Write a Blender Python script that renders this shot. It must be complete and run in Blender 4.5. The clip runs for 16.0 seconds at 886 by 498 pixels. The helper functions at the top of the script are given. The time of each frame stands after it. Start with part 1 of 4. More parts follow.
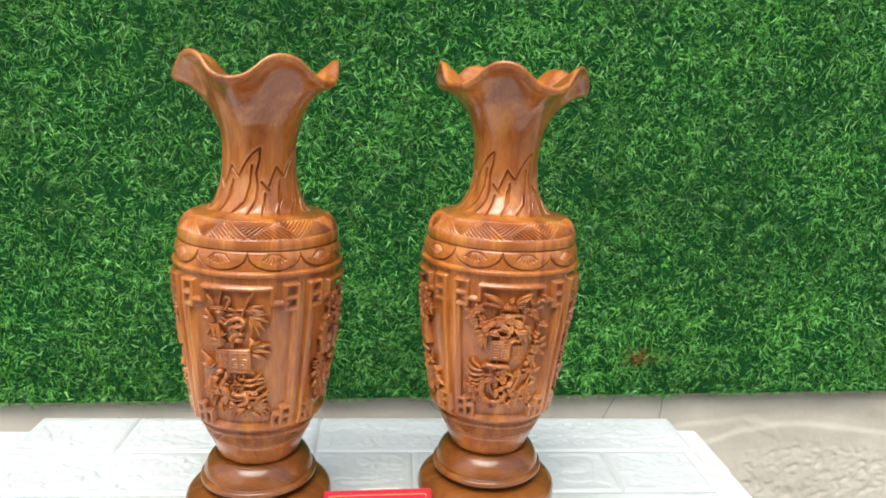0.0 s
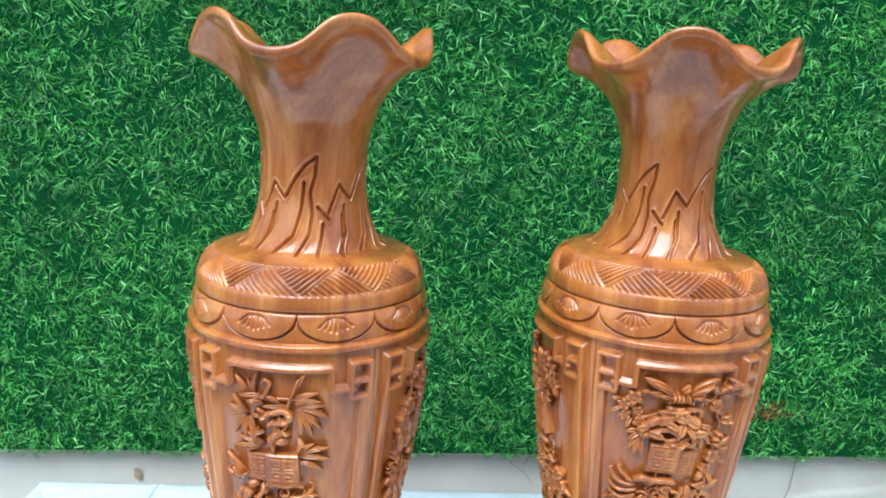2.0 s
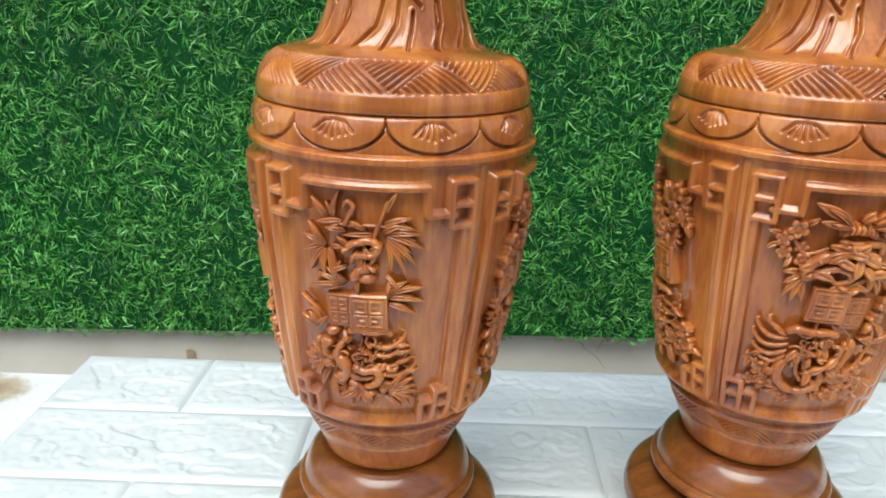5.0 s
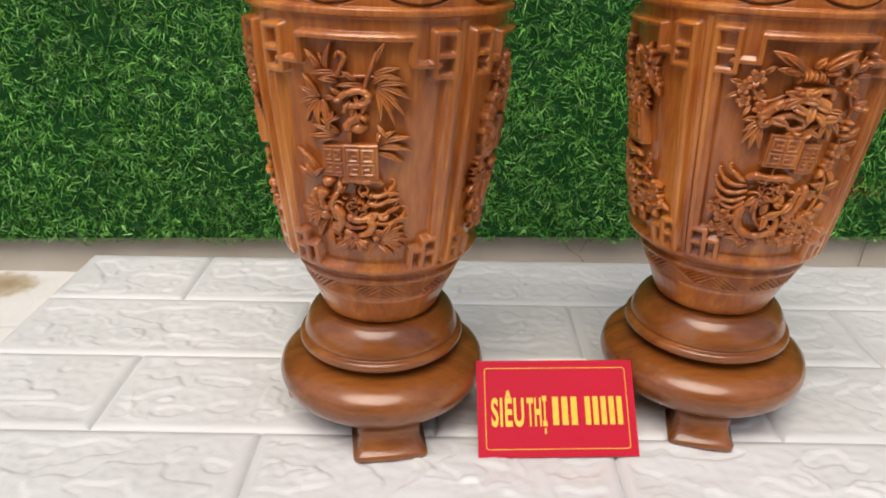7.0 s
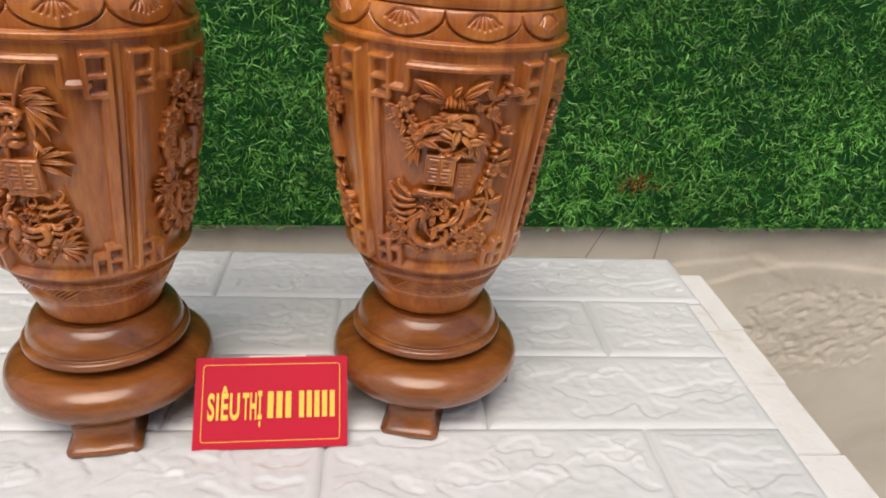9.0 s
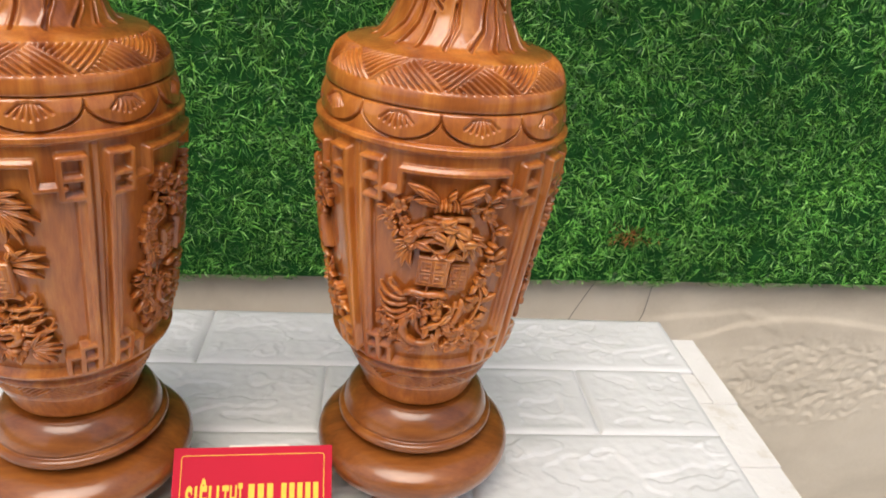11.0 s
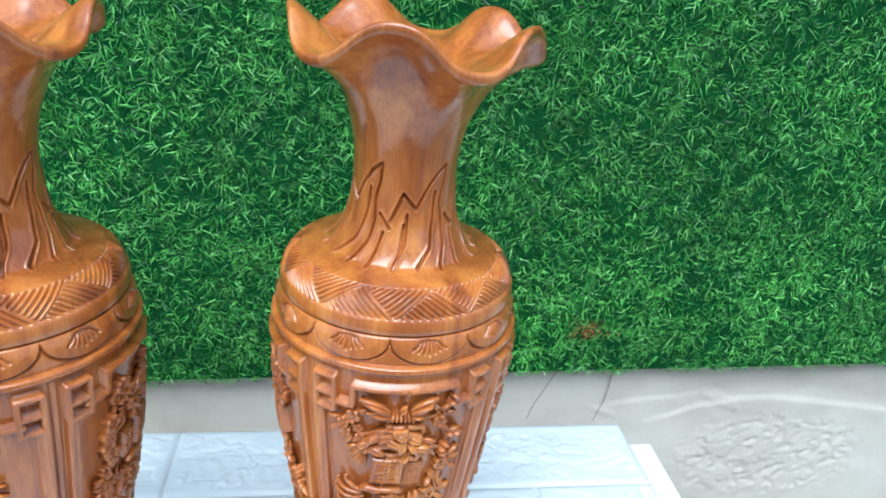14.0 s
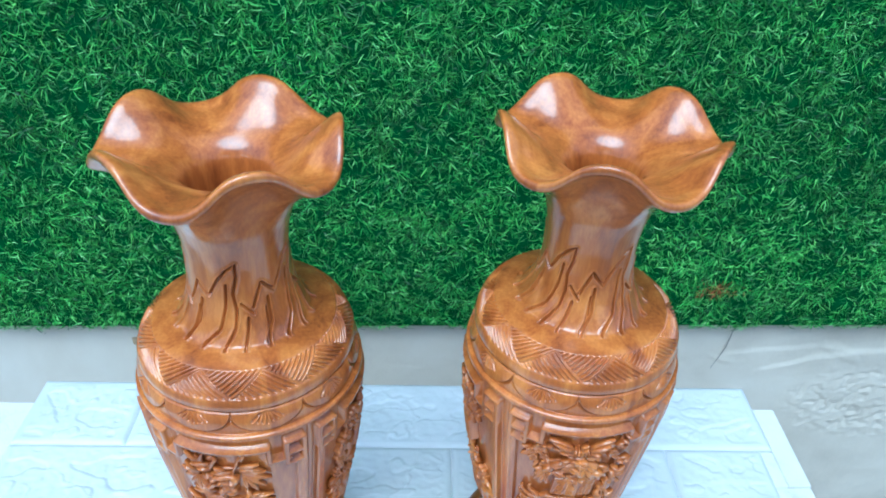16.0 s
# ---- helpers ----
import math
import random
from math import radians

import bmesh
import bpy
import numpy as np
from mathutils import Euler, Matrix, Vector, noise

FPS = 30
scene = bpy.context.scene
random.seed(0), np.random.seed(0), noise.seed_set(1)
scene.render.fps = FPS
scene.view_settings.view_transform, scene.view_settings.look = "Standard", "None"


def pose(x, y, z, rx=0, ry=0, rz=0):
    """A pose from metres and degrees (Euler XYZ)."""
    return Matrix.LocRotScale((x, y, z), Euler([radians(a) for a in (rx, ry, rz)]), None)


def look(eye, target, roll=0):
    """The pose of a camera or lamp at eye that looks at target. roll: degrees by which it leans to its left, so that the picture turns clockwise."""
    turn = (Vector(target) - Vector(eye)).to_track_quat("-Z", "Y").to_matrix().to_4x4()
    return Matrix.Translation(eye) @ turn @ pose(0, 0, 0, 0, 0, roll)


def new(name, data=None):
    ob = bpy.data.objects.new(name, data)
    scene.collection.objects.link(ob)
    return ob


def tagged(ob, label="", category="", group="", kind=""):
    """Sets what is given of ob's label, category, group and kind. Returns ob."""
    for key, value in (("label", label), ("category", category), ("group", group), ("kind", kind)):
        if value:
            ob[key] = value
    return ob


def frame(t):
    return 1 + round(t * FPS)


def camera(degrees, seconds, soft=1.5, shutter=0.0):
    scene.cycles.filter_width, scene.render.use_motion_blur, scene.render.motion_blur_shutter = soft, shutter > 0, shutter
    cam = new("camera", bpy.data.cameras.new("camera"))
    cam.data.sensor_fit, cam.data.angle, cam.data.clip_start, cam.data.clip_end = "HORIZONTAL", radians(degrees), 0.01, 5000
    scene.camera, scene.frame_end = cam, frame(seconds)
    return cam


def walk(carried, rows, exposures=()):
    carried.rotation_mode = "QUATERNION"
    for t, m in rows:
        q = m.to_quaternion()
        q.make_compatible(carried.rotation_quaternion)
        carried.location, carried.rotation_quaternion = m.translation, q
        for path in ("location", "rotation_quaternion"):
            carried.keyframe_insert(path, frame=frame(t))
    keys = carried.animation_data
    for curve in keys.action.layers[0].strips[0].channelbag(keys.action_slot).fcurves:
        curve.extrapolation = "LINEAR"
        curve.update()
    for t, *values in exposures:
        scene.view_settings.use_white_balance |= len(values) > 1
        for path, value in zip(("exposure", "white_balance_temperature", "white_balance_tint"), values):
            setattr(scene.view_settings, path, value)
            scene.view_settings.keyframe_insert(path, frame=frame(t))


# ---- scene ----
cam = camera(62.8, 16.0, 1.9)
PATH = [
    (0, (0.008, 0.033, 0.412), (0.153, 1.983, -0.008), 1.9),
    (0.5, (0.008, 0.082, 0.414), (0.14, 2.027, -0.032), 2.0),
    (1, (0.004, 0.141, 0.403), (0.114, 2.081, -0.068), 1.9),
    (1.5, (-0.011, 0.196, 0.399), (0.072, 2.137, -0.076), 2.0),
    (2, (-0.037, 0.237, 0.405), (0.006, 2.187, -0.038), 2.1),
    (2.5, (-0.058, 0.279, 0.421), (-0.06, 2.224, -0.045), 2.0),
    (3, (-0.067, 0.306, 0.417), (-0.104, 2.246, -0.068), 1.8),
    (3.5, (-0.066, 0.308, 0.401), (-0.112, 2.234, -0.136), 1.7),
    (4, (-0.069, 0.308, 0.374), (-0.123, 2.218, -0.218), 1.8),
    (4.2, (-0.073, 0.307, 0.364), (-0.124, 2.21, -0.249), 1.9),
    (6.3, (-0.072, 0.278, 0.31), (-0.101, 2.13, -0.445), -0.0),
    (6.5, (-0.074, 0.274, 0.307), (-0.1, 2.118, -0.466), 0.2),
    (7, (-0.069, 0.254, 0.302), (-0.083, 2.08, -0.512), 0.7),
    (7.5, (-0.037, 0.233, 0.307), (-0.013, 2.045, -0.538), 1.2),
    (8, (0.023, 0.226, 0.314), (0.14, 2.023, -0.555), 2.3),
    (8.5, (0.063, 0.226, 0.323), (0.247, 2.015, -0.551), 3.1),
    (8.7, (0.07, 0.229, 0.329), (0.248, 2.014, -0.555), 3.5),
    (10.8, (0.068, 0.271, 0.373), (0.286, 2.055, -0.504), 5.1),
    (11, (0.066, 0.273, 0.376), (0.286, 2.068, -0.479), 5.1),
    (11.5, (0.061, 0.291, 0.387), (0.294, 2.094, -0.446), 5.7),
    (12, (0.069, 0.296, 0.397), (0.319, 2.107, -0.414), 5.3),
    (12.5, (0.082, 0.298, 0.411), (0.324, 2.119, -0.38), 5.1),
    (13, (0.073, 0.3, 0.426), (0.307, 2.128, -0.351), 5.1),
    (13.5, (0.073, 0.298, 0.451), (0.33, 2.122, -0.329), 4.8),
    (14, (0.074, 0.302, 0.48), (0.365, 2.102, -0.343), 4.8),
    (14.5, (0.053, 0.305, 0.513), (0.266, 2.076, -0.392), 3.1),
    (15, (0.042, 0.306, 0.541), (0.152, 2.028, -0.471), 1.0),
    (15.5, (0.023, 0.308, 0.578), (0.077, 1.975, -0.526), 0.7),
    (16, (0.007, 0.312, 0.608), (0.057, 1.948, -0.541), 1.9),
]
EXPOSURES = [(0.0, 0.98, 6300, 3), (1.0, 0.98, 6250, 6), (2.0, 1.12, 5050, -4), (3.5, 1.25, 4180, -10), (4.2, 1.08, 4750, -8), (6.3, 0.48, 7000, 12), (8.7, 0.36, 6900, 12),
             (10.8, 0.58, 7000, 12), (12.0, 0.76, 6050, 10), (13.0, 0.98, 5700, 5), (14.0, 1.05, 5100, -1), (15.0, 0.92, 4400, -9), (16.0, 0.84, 4450, -7)]
walk(cam, [(t, look(eye, target, roll)) for t, eye, target, roll in PATH], EXPOSURES)

# ---- light ----
world = bpy.data.worlds.new("sky")
scene.world = world
world.use_nodes = True
wn = world.node_tree
sky = wn.nodes.new("ShaderNodeTexSky")
sky.sky_type = 'NISHITA'
sky.sun_disc = False
sky.sun_elevation = radians(63)
sky.sun_rotation = radians(200)
sky.air_density, sky.dust_density, sky.ozone_density = 1.0, 3.0, 1.0
wn.nodes["Background"].inputs["Strength"].default_value = 0.115
wn.links.new(sky.outputs[0], wn.nodes["Background"].inputs["Color"])
sun = new("sun", bpy.data.lights.new("sun", "SUN"))
sun.data.energy, sun.data.angle, sun.data.color = 1.7, radians(46), (1.0, 0.96, 0.90)
sun.matrix_world = look((-0.34, -0.66, 2.85), (0, 0.7, 0.1))


# ---- materials ----
def material(name, rough=0.5, metal=0.0, coat=0.0):
    m = bpy.data.materials.new(name)
    m.use_nodes = True
    b = m.node_tree.nodes["Principled BSDF"]
    b.inputs["Roughness"].default_value = rough
    b.inputs["Metallic"].default_value = metal
    b.inputs["Coat Weight"].default_value = coat
    return m, m.node_tree, b


def node(nt, kind, **values):
    n = nt.nodes.new(kind)
    for key, value in values.items():
        n.inputs[key.replace("_", " ")].default_value = value
    return n


def ramp(nt, fac, stops):
    r = nt.nodes.new("ShaderNodeValToRGB")
    el = r.color_ramp.elements
    while len(el) < len(stops):
        el.new(0.5)
    for e, (p, c) in zip(el, stops):
        e.position, e.color = p, (*c, 1)
    nt.links.new(fac, r.inputs[0])
    return r


def mapped(nt, scale, output="Object"):
    tc = nt.nodes.new("ShaderNodeTexCoord")
    mp = nt.nodes.new("ShaderNodeMapping")
    mp.inputs["Scale"].default_value = scale
    nt.links.new(tc.outputs[output], mp.inputs[0])
    return mp.outputs[0]


def bump(nt, b, height, strength, distance):
    n = node(nt, "ShaderNodeBump", Strength=strength, Distance=distance)
    nt.links.new(height, n.inputs["Height"])
    nt.links.new(n.outputs[0], b.inputs["Normal"])
    return n


def wood_material(name, dark, mid, light, rough=0.34, coat=1.0, grain=(34, 34, 7), pores=(420, 420, 36)):
    m, nt, b = material(name, rough, 0.0, coat)
    b.inputs["Coat IOR"].default_value = 1.55
    b.inputs["Coat Roughness"].default_value = 0.15
    b.inputs["Specular IOR Level"].default_value = 0.25
    big = node(nt, "ShaderNodeTexNoise", Scale=1.0, Detail=4.0, Roughness=0.6, Distortion=1.1)
    nt.links.new(mapped(nt, grain), big.inputs["Vector"])
    fine = node(nt, "ShaderNodeTexNoise", Scale=1.0, Detail=6.0, Roughness=0.65)
    nt.links.new(mapped(nt, pores), fine.inputs["Vector"])
    mix = nt.nodes.new("ShaderNodeMath")
    mix.operation = 'MULTIPLY_ADD'
    mix.inputs[1].default_value = 0.3
    nt.links.new(fine.outputs["Fac"], mix.inputs[0])
    part_ = nt.nodes.new("ShaderNodeMath")
    part_.operation = 'MULTIPLY'
    part_.inputs[1].default_value = 0.72
    nt.links.new(big.outputs["Fac"], part_.inputs[0])
    nt.links.new(part_.outputs[0], mix.inputs[2])
    r = ramp(nt, mix.outputs[0], [(0.355, dark), (0.5, mid), (0.65, light)])
    nt.links.new(r.outputs[0], b.inputs["Base Color"])
    rr = node(nt, "ShaderNodeMapRange", From_Min=0.3, From_Max=0.7, To_Min=rough + 0.06, To_Max=rough - 0.05)
    nt.links.new(big.outputs["Fac"], rr.inputs["Value"])
    nt.links.new(rr.outputs[0], b.inputs["Roughness"])
    bump(nt, b, fine.outputs["Fac"], 0.12, 0.0006)
    return m


WOOD = wood_material("polished_rosewood", (0.23, 0.055, 0.010), (0.43, 0.124, 0.021), (0.62, 0.225, 0.044), 0.36, 1.0)
STAND_WOOD = wood_material("stand_wood", (0.125, 0.036, 0.008), (0.215, 0.063, 0.012), (0.30, 0.098, 0.018), 0.38, 0.85, (9, 30, 30), (60, 380, 380))


def foam_material():
    m, nt, b = material("white_foam", 0.42)
    n1 = node(nt, "ShaderNodeTexNoise", Scale=9.0, Detail=5.0, Roughness=0.6)
    v1 = mapped(nt, (1, 1, 1))
    nt.links.new(v1, n1.inputs["Vector"])
    r = ramp(nt, n1.outputs["Fac"], [(0.3, (0.59, 0.60, 0.60)), (0.6, (0.66, 0.67, 0.675)), (0.8, (0.71, 0.715, 0.72))])
    nt.links.new(r.outputs[0], b.inputs["Base Color"])
    n2 = node(nt, "ShaderNodeTexNoise", Scale=170.0, Detail=5.0)
    nt.links.new(v1, n2.inputs["Vector"])
    bump(nt, b, n2.outputs["Fac"], 0.35, 0.0012)
    return m


FOAM = foam_material()


def flange_material():
    m, nt, b = material("bare_foam_edge", 0.6)
    v1 = mapped(nt, (1, 1, 1))
    n1 = node(nt, "ShaderNodeTexNoise", Scale=22.0, Detail=6.0, Roughness=0.7)
    nt.links.new(v1, n1.inputs["Vector"])
    r = ramp(nt, n1.outputs["Fac"], [(0.30, (0.60, 0.57, 0.51)), (0.42, (0.70, 0.69, 0.67)), (0.7, (0.75, 0.745, 0.73))])
    n2 = node(nt, "ShaderNodeTexNoise", Scale=70.0, Detail=5.0, Distortion=0.8)
    nt.links.new(v1, n2.inputs["Vector"])
    bump(nt, b, n2.outputs["Fac"], 0.4, 0.003)
    # one dried water stain with a ragged outline
    away = nt.nodes.new("ShaderNodeVectorMath")
    away.operation = 'DISTANCE'
    away.inputs[1].default_value = (-0.478, 0.848, 0.007)
    nt.links.new(v1, away.inputs[0])
    ragged = nt.nodes.new("ShaderNodeMath")
    ragged.operation = 'MULTIPLY_ADD'
    ragged.inputs[1].default_value = 0.055
    nt.links.new(n1.outputs["Fac"], ragged.inputs[0])
    nt.links.new(away.outputs["Value"], ragged.inputs[2])
    tint = ramp(nt, ragged.outputs[0], [(0.030, (0.50, 0.39, 0.26)), (0.046, (0.66, 0.56, 0.42)), (0.056, (1, 1, 1))])
    mul = nt.nodes.new("ShaderNodeVectorMath")
    mul.operation = 'MULTIPLY'
    nt.links.new(r.outputs[0], mul.inputs[0])
    nt.links.new(tint.outputs[0], mul.inputs[1])
    nt.links.new(mul.outputs[0], b.inputs["Base Color"])
    return m


FLANGE = flange_material()


def plaster_material():
    m, nt, b = material("old_plaster", 0.85)
    v1 = mapped(nt, (1, 1, 1))
    n1 = node(nt, "ShaderNodeTexNoise", Scale=3.2, Detail=8.0, Roughness=0.62, Distortion=0.4)
    nt.links.new(v1, n1.inputs["Vector"])
    r = ramp(nt, n1.outputs["Fac"], [(0.30, (0.50, 0.44, 0.35)), (0.5, (0.67, 0.60, 0.49)), (0.72, (0.74, 0.68, 0.58))])
    nt.links.new(r.outputs[0], b.inputs["Base Color"])
    n2 = node(nt, "ShaderNodeTexNoise", Scale=120.0, Detail=6.0, Roughness=0.6)
    nt.links.new(v1, n2.inputs["Vector"])
    bump(nt, b, n2.outputs["Fac"], 0.25, 0.002)
    return m


PLASTER = plaster_material()


def grass_material():
    m, nt, b = material("plastic_grass", 0.48)
    g = nt.nodes.new("ShaderNodeNewGeometry")
    r = ramp(nt, g.outputs["Random Per Island"], [(0.0, (0.006, 0.045, 0.005)), (0.35, (0.032, 0.160, 0.019)),
                                                   (0.72, (0.125, 0.45, 0.060)), (0.92, (0.25, 0.62, 0.105)), (1.0, (0.30, 0.62, 0.20))])
    n1 = node(nt, "ShaderNodeTexNoise", Scale=5.0, Detail=3.0)
    nt.links.new(mapped(nt, (1, 1, 1)), n1.inputs["Vector"])
    sh = node(nt, "ShaderNodeMapRange", From_Min=0.3, From_Max=0.7, To_Min=0.74, To_Max=1.32)
    nt.links.new(n1.outputs["Fac"], sh.inputs["Value"])
    mul = nt.nodes.new("ShaderNodeVectorMath")
    mul.operation = 'SCALE'
    nt.links.new(r.outputs[0], mul.inputs[0])
    nt.links.new(sh.outputs[0], mul.inputs["Scale"])
    nt.links.new(mul.outputs[0], b.inputs["Base Color"])
    return m


GRASS = grass_material()


def plain(name, colour, rough=0.5, scale=40.0, spread=0.12):
    m, nt, b = material(name, rough)
    n1 = node(nt, "ShaderNodeTexNoise", Scale=scale, Detail=4.0)
    nt.links.new(mapped(nt, (1, 1, 1)), n1.inputs["Vector"])
    r = ramp(nt, n1.outputs["Fac"], [(0.3, tuple(c * (1 - spread) for c in colour)), (0.7, tuple(min(1, c * (1 + spread)) for c in colour))])
    nt.links.new(r.outputs[0], b.inputs["Base Color"])
    return m


BACKING = plain("grass_backing", (0.010, 0.062, 0.014), 0.9, 60.0, 0.3)
BACKING.node_tree.nodes["Principled BSDF"].inputs["Specular IOR Level"].default_value = 0.1
STAIN = plain("water_stain", (0.40, 0.29, 0.17), 0.7, 60.0, 0.3)
RUST = plain("faded_blades", (0.36, 0.11, 0.03), 0.6, 90.0, 0.4)
RED = plain("red_card", (0.50, 0.003, 0.026), 0.6, 15.0, 0.04)
RED.node_tree.nodes["Principled BSDF"].inputs["Specular IOR Level"].default_value = 0.25
YELLOW = plain("yellow_print", (0.85, 0.50, 0.03), 0.4, 200.0, 0.06)
PALE_EDGE = plain("card_paper", (0.70, 0.66, 0.58), 0.6)
TABLE_WOOD = plain("table_top", (0.20, 0.17, 0.14), 0.6)
CONCRETE = plain("concrete_floor", (0.21, 0.19, 0.165), 0.85, 3.0, 0.25)
CRACK = plain("crack_filling", (0.27, 0.24, 0.20), 0.9)


# ---- helpers for building ----
def mesh_of(name, verts, faces, mat, smooth=True):
    me = bpy.data.meshes.new(name)
    me.from_pydata([tuple(map(float, v)) for v in verts], [], faces)
    me.update()
    me.materials.append(mat)
    if smooth:
        me.polygons.foreach_set("use_smooth", np.ones(len(me.polygons), bool))
    return me


def grid_faces(rows, cols, closed=True, start=0):
    n = cols if closed else cols - 1
    i, j = np.meshgrid(np.arange(rows - 1), np.arange(n), indexing="ij")
    k = (j + 1) % cols
    a = np.stack([i * cols + j, i * cols + k, (i + 1) * cols + k, (i + 1) * cols + j], -1).reshape(-1, 4) + start
    return a.tolist()


def part(name, me, parent, label=""):
    ob = new(name, me)
    ob.parent = parent
    return tagged(ob, label) if label else ob


def box(bm, x0, x1, y0, y1, z0, z1, bevel=0.0):
    vs = [bm.verts.new((x, y, z)) for x in (x0, x1) for y in (y0, y1) for z in (z0, z1)]
    fs = [bm.faces.new([vs[i] for i in f]) for f in ((0, 1, 3, 2), (4, 6, 7, 5), (0, 4, 5, 1), (2, 3, 7, 6), (0, 2, 6, 4), (1, 5, 7, 3))]
    bmesh.ops.recalc_face_normals(bm, faces=fs)
    if bevel:
        bmesh.ops.bevel(bm, geom=list({e for f in fs for e in f.edges}), offset=bevel, segments=2, affect='EDGES')


def bm_mesh(name, bm, mat, smooth=False):
    me = bpy.data.meshes.new(name)
    bm.to_mesh(me)
    bm.free()
    me.materials.append(mat)
    if smooth:
        me.polygons.foreach_set("use_smooth", np.ones(len(me.polygons), bool))
    return me


def smoothstep(a, b, x):
    t = np.clip((x - a) / (b - a), 0, 1)
    return t * t * (3 - 2 * t)


# ---- setting ----
WALL_Y = 1.066


def build_wall():
    xs = np.concatenate([np.linspace(-2.2, -0.7, 20), np.linspace(-0.69, 0.36, 90), np.linspace(0.37, 1.12, 251), np.linspace(1.13, 2.6, 40)])
    zs = np.concatenate([np.linspace(-0.75, -0.48, 20), np.linspace(-0.47, 0.0, 158), np.linspace(0.05, 2.4, 12)])
    verts = []
    for z in zs:
        for x in xs:
            # thin later coats of plaster below two wavy edges, spalled in one area
            edge_a = float(np.interp(x, (.36, .436, .477, .524, .58, .64), (-.130, -.095, -.084, -.080, -.077, -.090)))
            edge_b = float(np.interp(x, (.40, .508, .568, .619, .663, .723, .79, 1.1), (-.160, -.115, -.095, -.085, -.082, -.087, -.096, -.150)))
            wob = 0.004 * noise.noise((22 * x, 3.1, 0))
            coat = 0.0
            if x > 0.34:
                coat = 0.0016 * float(smoothstep(0.003, -0.005, z - edge_a - wob)) * float(smoothstep(.40, .46, x)) * float(smoothstep(.66, .58, x))
                coat += 0.0026 * float(smoothstep(0.003, -0.006, z - edge_b - wob)) * float(smoothstep(.46, .56, x)) - 0.0010 * float(smoothstep(.0, .02, z - edge_b)) * float(smoothstep(.045, .02, z - edge_b)) * float(smoothstep(.5, .6, x))
            rough = max(0.0, 1 - ((x - 0.69) / 0.16) ** 2 - ((z + 0.185) / 0.085) ** 2, 1 - ((x + 0.017) / 0.03) ** 2 - ((z + 0.131) / 0.010) ** 2)
            n1, n2 = noise.noise((64 * x, 80 * z, 1.3)), noise.noise((150 * x, 170 * z, 4.3))
            chip = min(1.0, 2.2 * rough) * (0.0011 * float(smoothstep(0.15, 0.45, n1 + 0.8 * n2)) + 0.0010 * n2) if z < 0.0 else 0.0
            ridge = 0.0010 * float(smoothstep(0.42, 0.5, noise.noise((7 * x + 3, 22 * z + 9 * x, 8.1)))) if z < 0 else 0.0
            wave = 0.0028 * noise.noise((5 * x, 5 * z, 7.7)) + 0.0010 * noise.noise((26 * x, 26 * z, 2.2))
            verts.append((x, WALL_Y - coat - ridge + chip + wave, z))
    me = mesh_of("wall_back", verts, grid_faces(len(zs), len(xs), False), PLASTER)
    ob = tagged(new("wall_back", me), "old beige plaster wall with rough patch and hairline cracks", "wall", kind="structure")
    bm = bmesh.new()
    box(bm, -2.2, 2.6, WALL_Y + 0.02, WALL_Y + 0.16, -0.75, 2.4)
    part("wall_core", bm_mesh("wall_core", bm, PLASTER), ob)
    return ob


wall_back = build_wall()


def build_floor():
    bm = bmesh.new()
    box(bm, -6, 6, -6, WALL_Y + 0.2, -0.83, -0.75)
    return tagged(new("floor", bm_mesh("floor", bm, CONCRETE)), "grey concrete floor", "floor", kind="structure")


build_floor()


# unseen block added behind the camera: cuts low frontal sky, leaves highlights left and right
def build_sky_blocker():
    bm = bmesh.new()
    box(bm, -1.15, 1.15, -1.75, -1.6, -0.75, 2.1)
    return tagged(new("sky_blocking_wall", bm_mesh("sky_blocking_wall", bm, PLASTER)), "unseen plain wall added behind the camera to block low sky light", "wall", kind="structure")


build_sky_blocker()


def strip(points, half, y_off=-0.003):
    """A thin crack as a ribbon in the plane of the wall."""
    verts, faces = [], []
    for i, (x, z) in enumerate(points):
        w = half * (0.4 + 0.6 * math.sin(math.pi * (i + 0.5) / len(points)))
        verts += [(x - w, WALL_Y + y_off, z), (x + w, WALL_Y + y_off, z)]
        if i:
            faces.append((2 * i - 2, 2 * i - 1, 2 * i + 1, 2 * i))
    return verts, faces


for pts, half in (([(0.362, -0.034), (0.354, -0.050), (0.343, -0.074), (0.333, -0.096), (0.328, -0.116)], 0.0007),
                  ([(0.436, -0.030), (0.434, -0.060), (0.432, -0.082), (0.427, -0.098), (0.420, -0.122)], 0.0007),
                  ([(0.062, -0.034), (0.070, -0.044), (0.078, -0.057), (0.092, -0.066), (0.104, -0.082)], 0.0006),
                  ([(0.104, -0.030), (0.098, -0.046), (0.092, -0.060)], 0.0005)):
    v, f = strip(pts, half)
    part("crack", mesh_of("crack", v, f, CRACK, False), wall_back)
tau = np.linspace(0, 2 * math.pi, 25)[:-1]
blot = [(-0.389 + 0.0050 * (1 + 0.4 * noise.noise((2 * math.cos(q), 2 * math.sin(q), 3.0))) * math.cos(q), WALL_Y - 0.0035, -0.082 + 0.0085 * (1 + 0.4 * noise.noise((2 * math.cos(q), 2 * math.sin(q), 7.0))) * math.sin(q)) for q in tau]
part("stain", mesh_of("stain", blot, [list(range(24))], STAIN), wall_back, "small brown stain on the plaster")


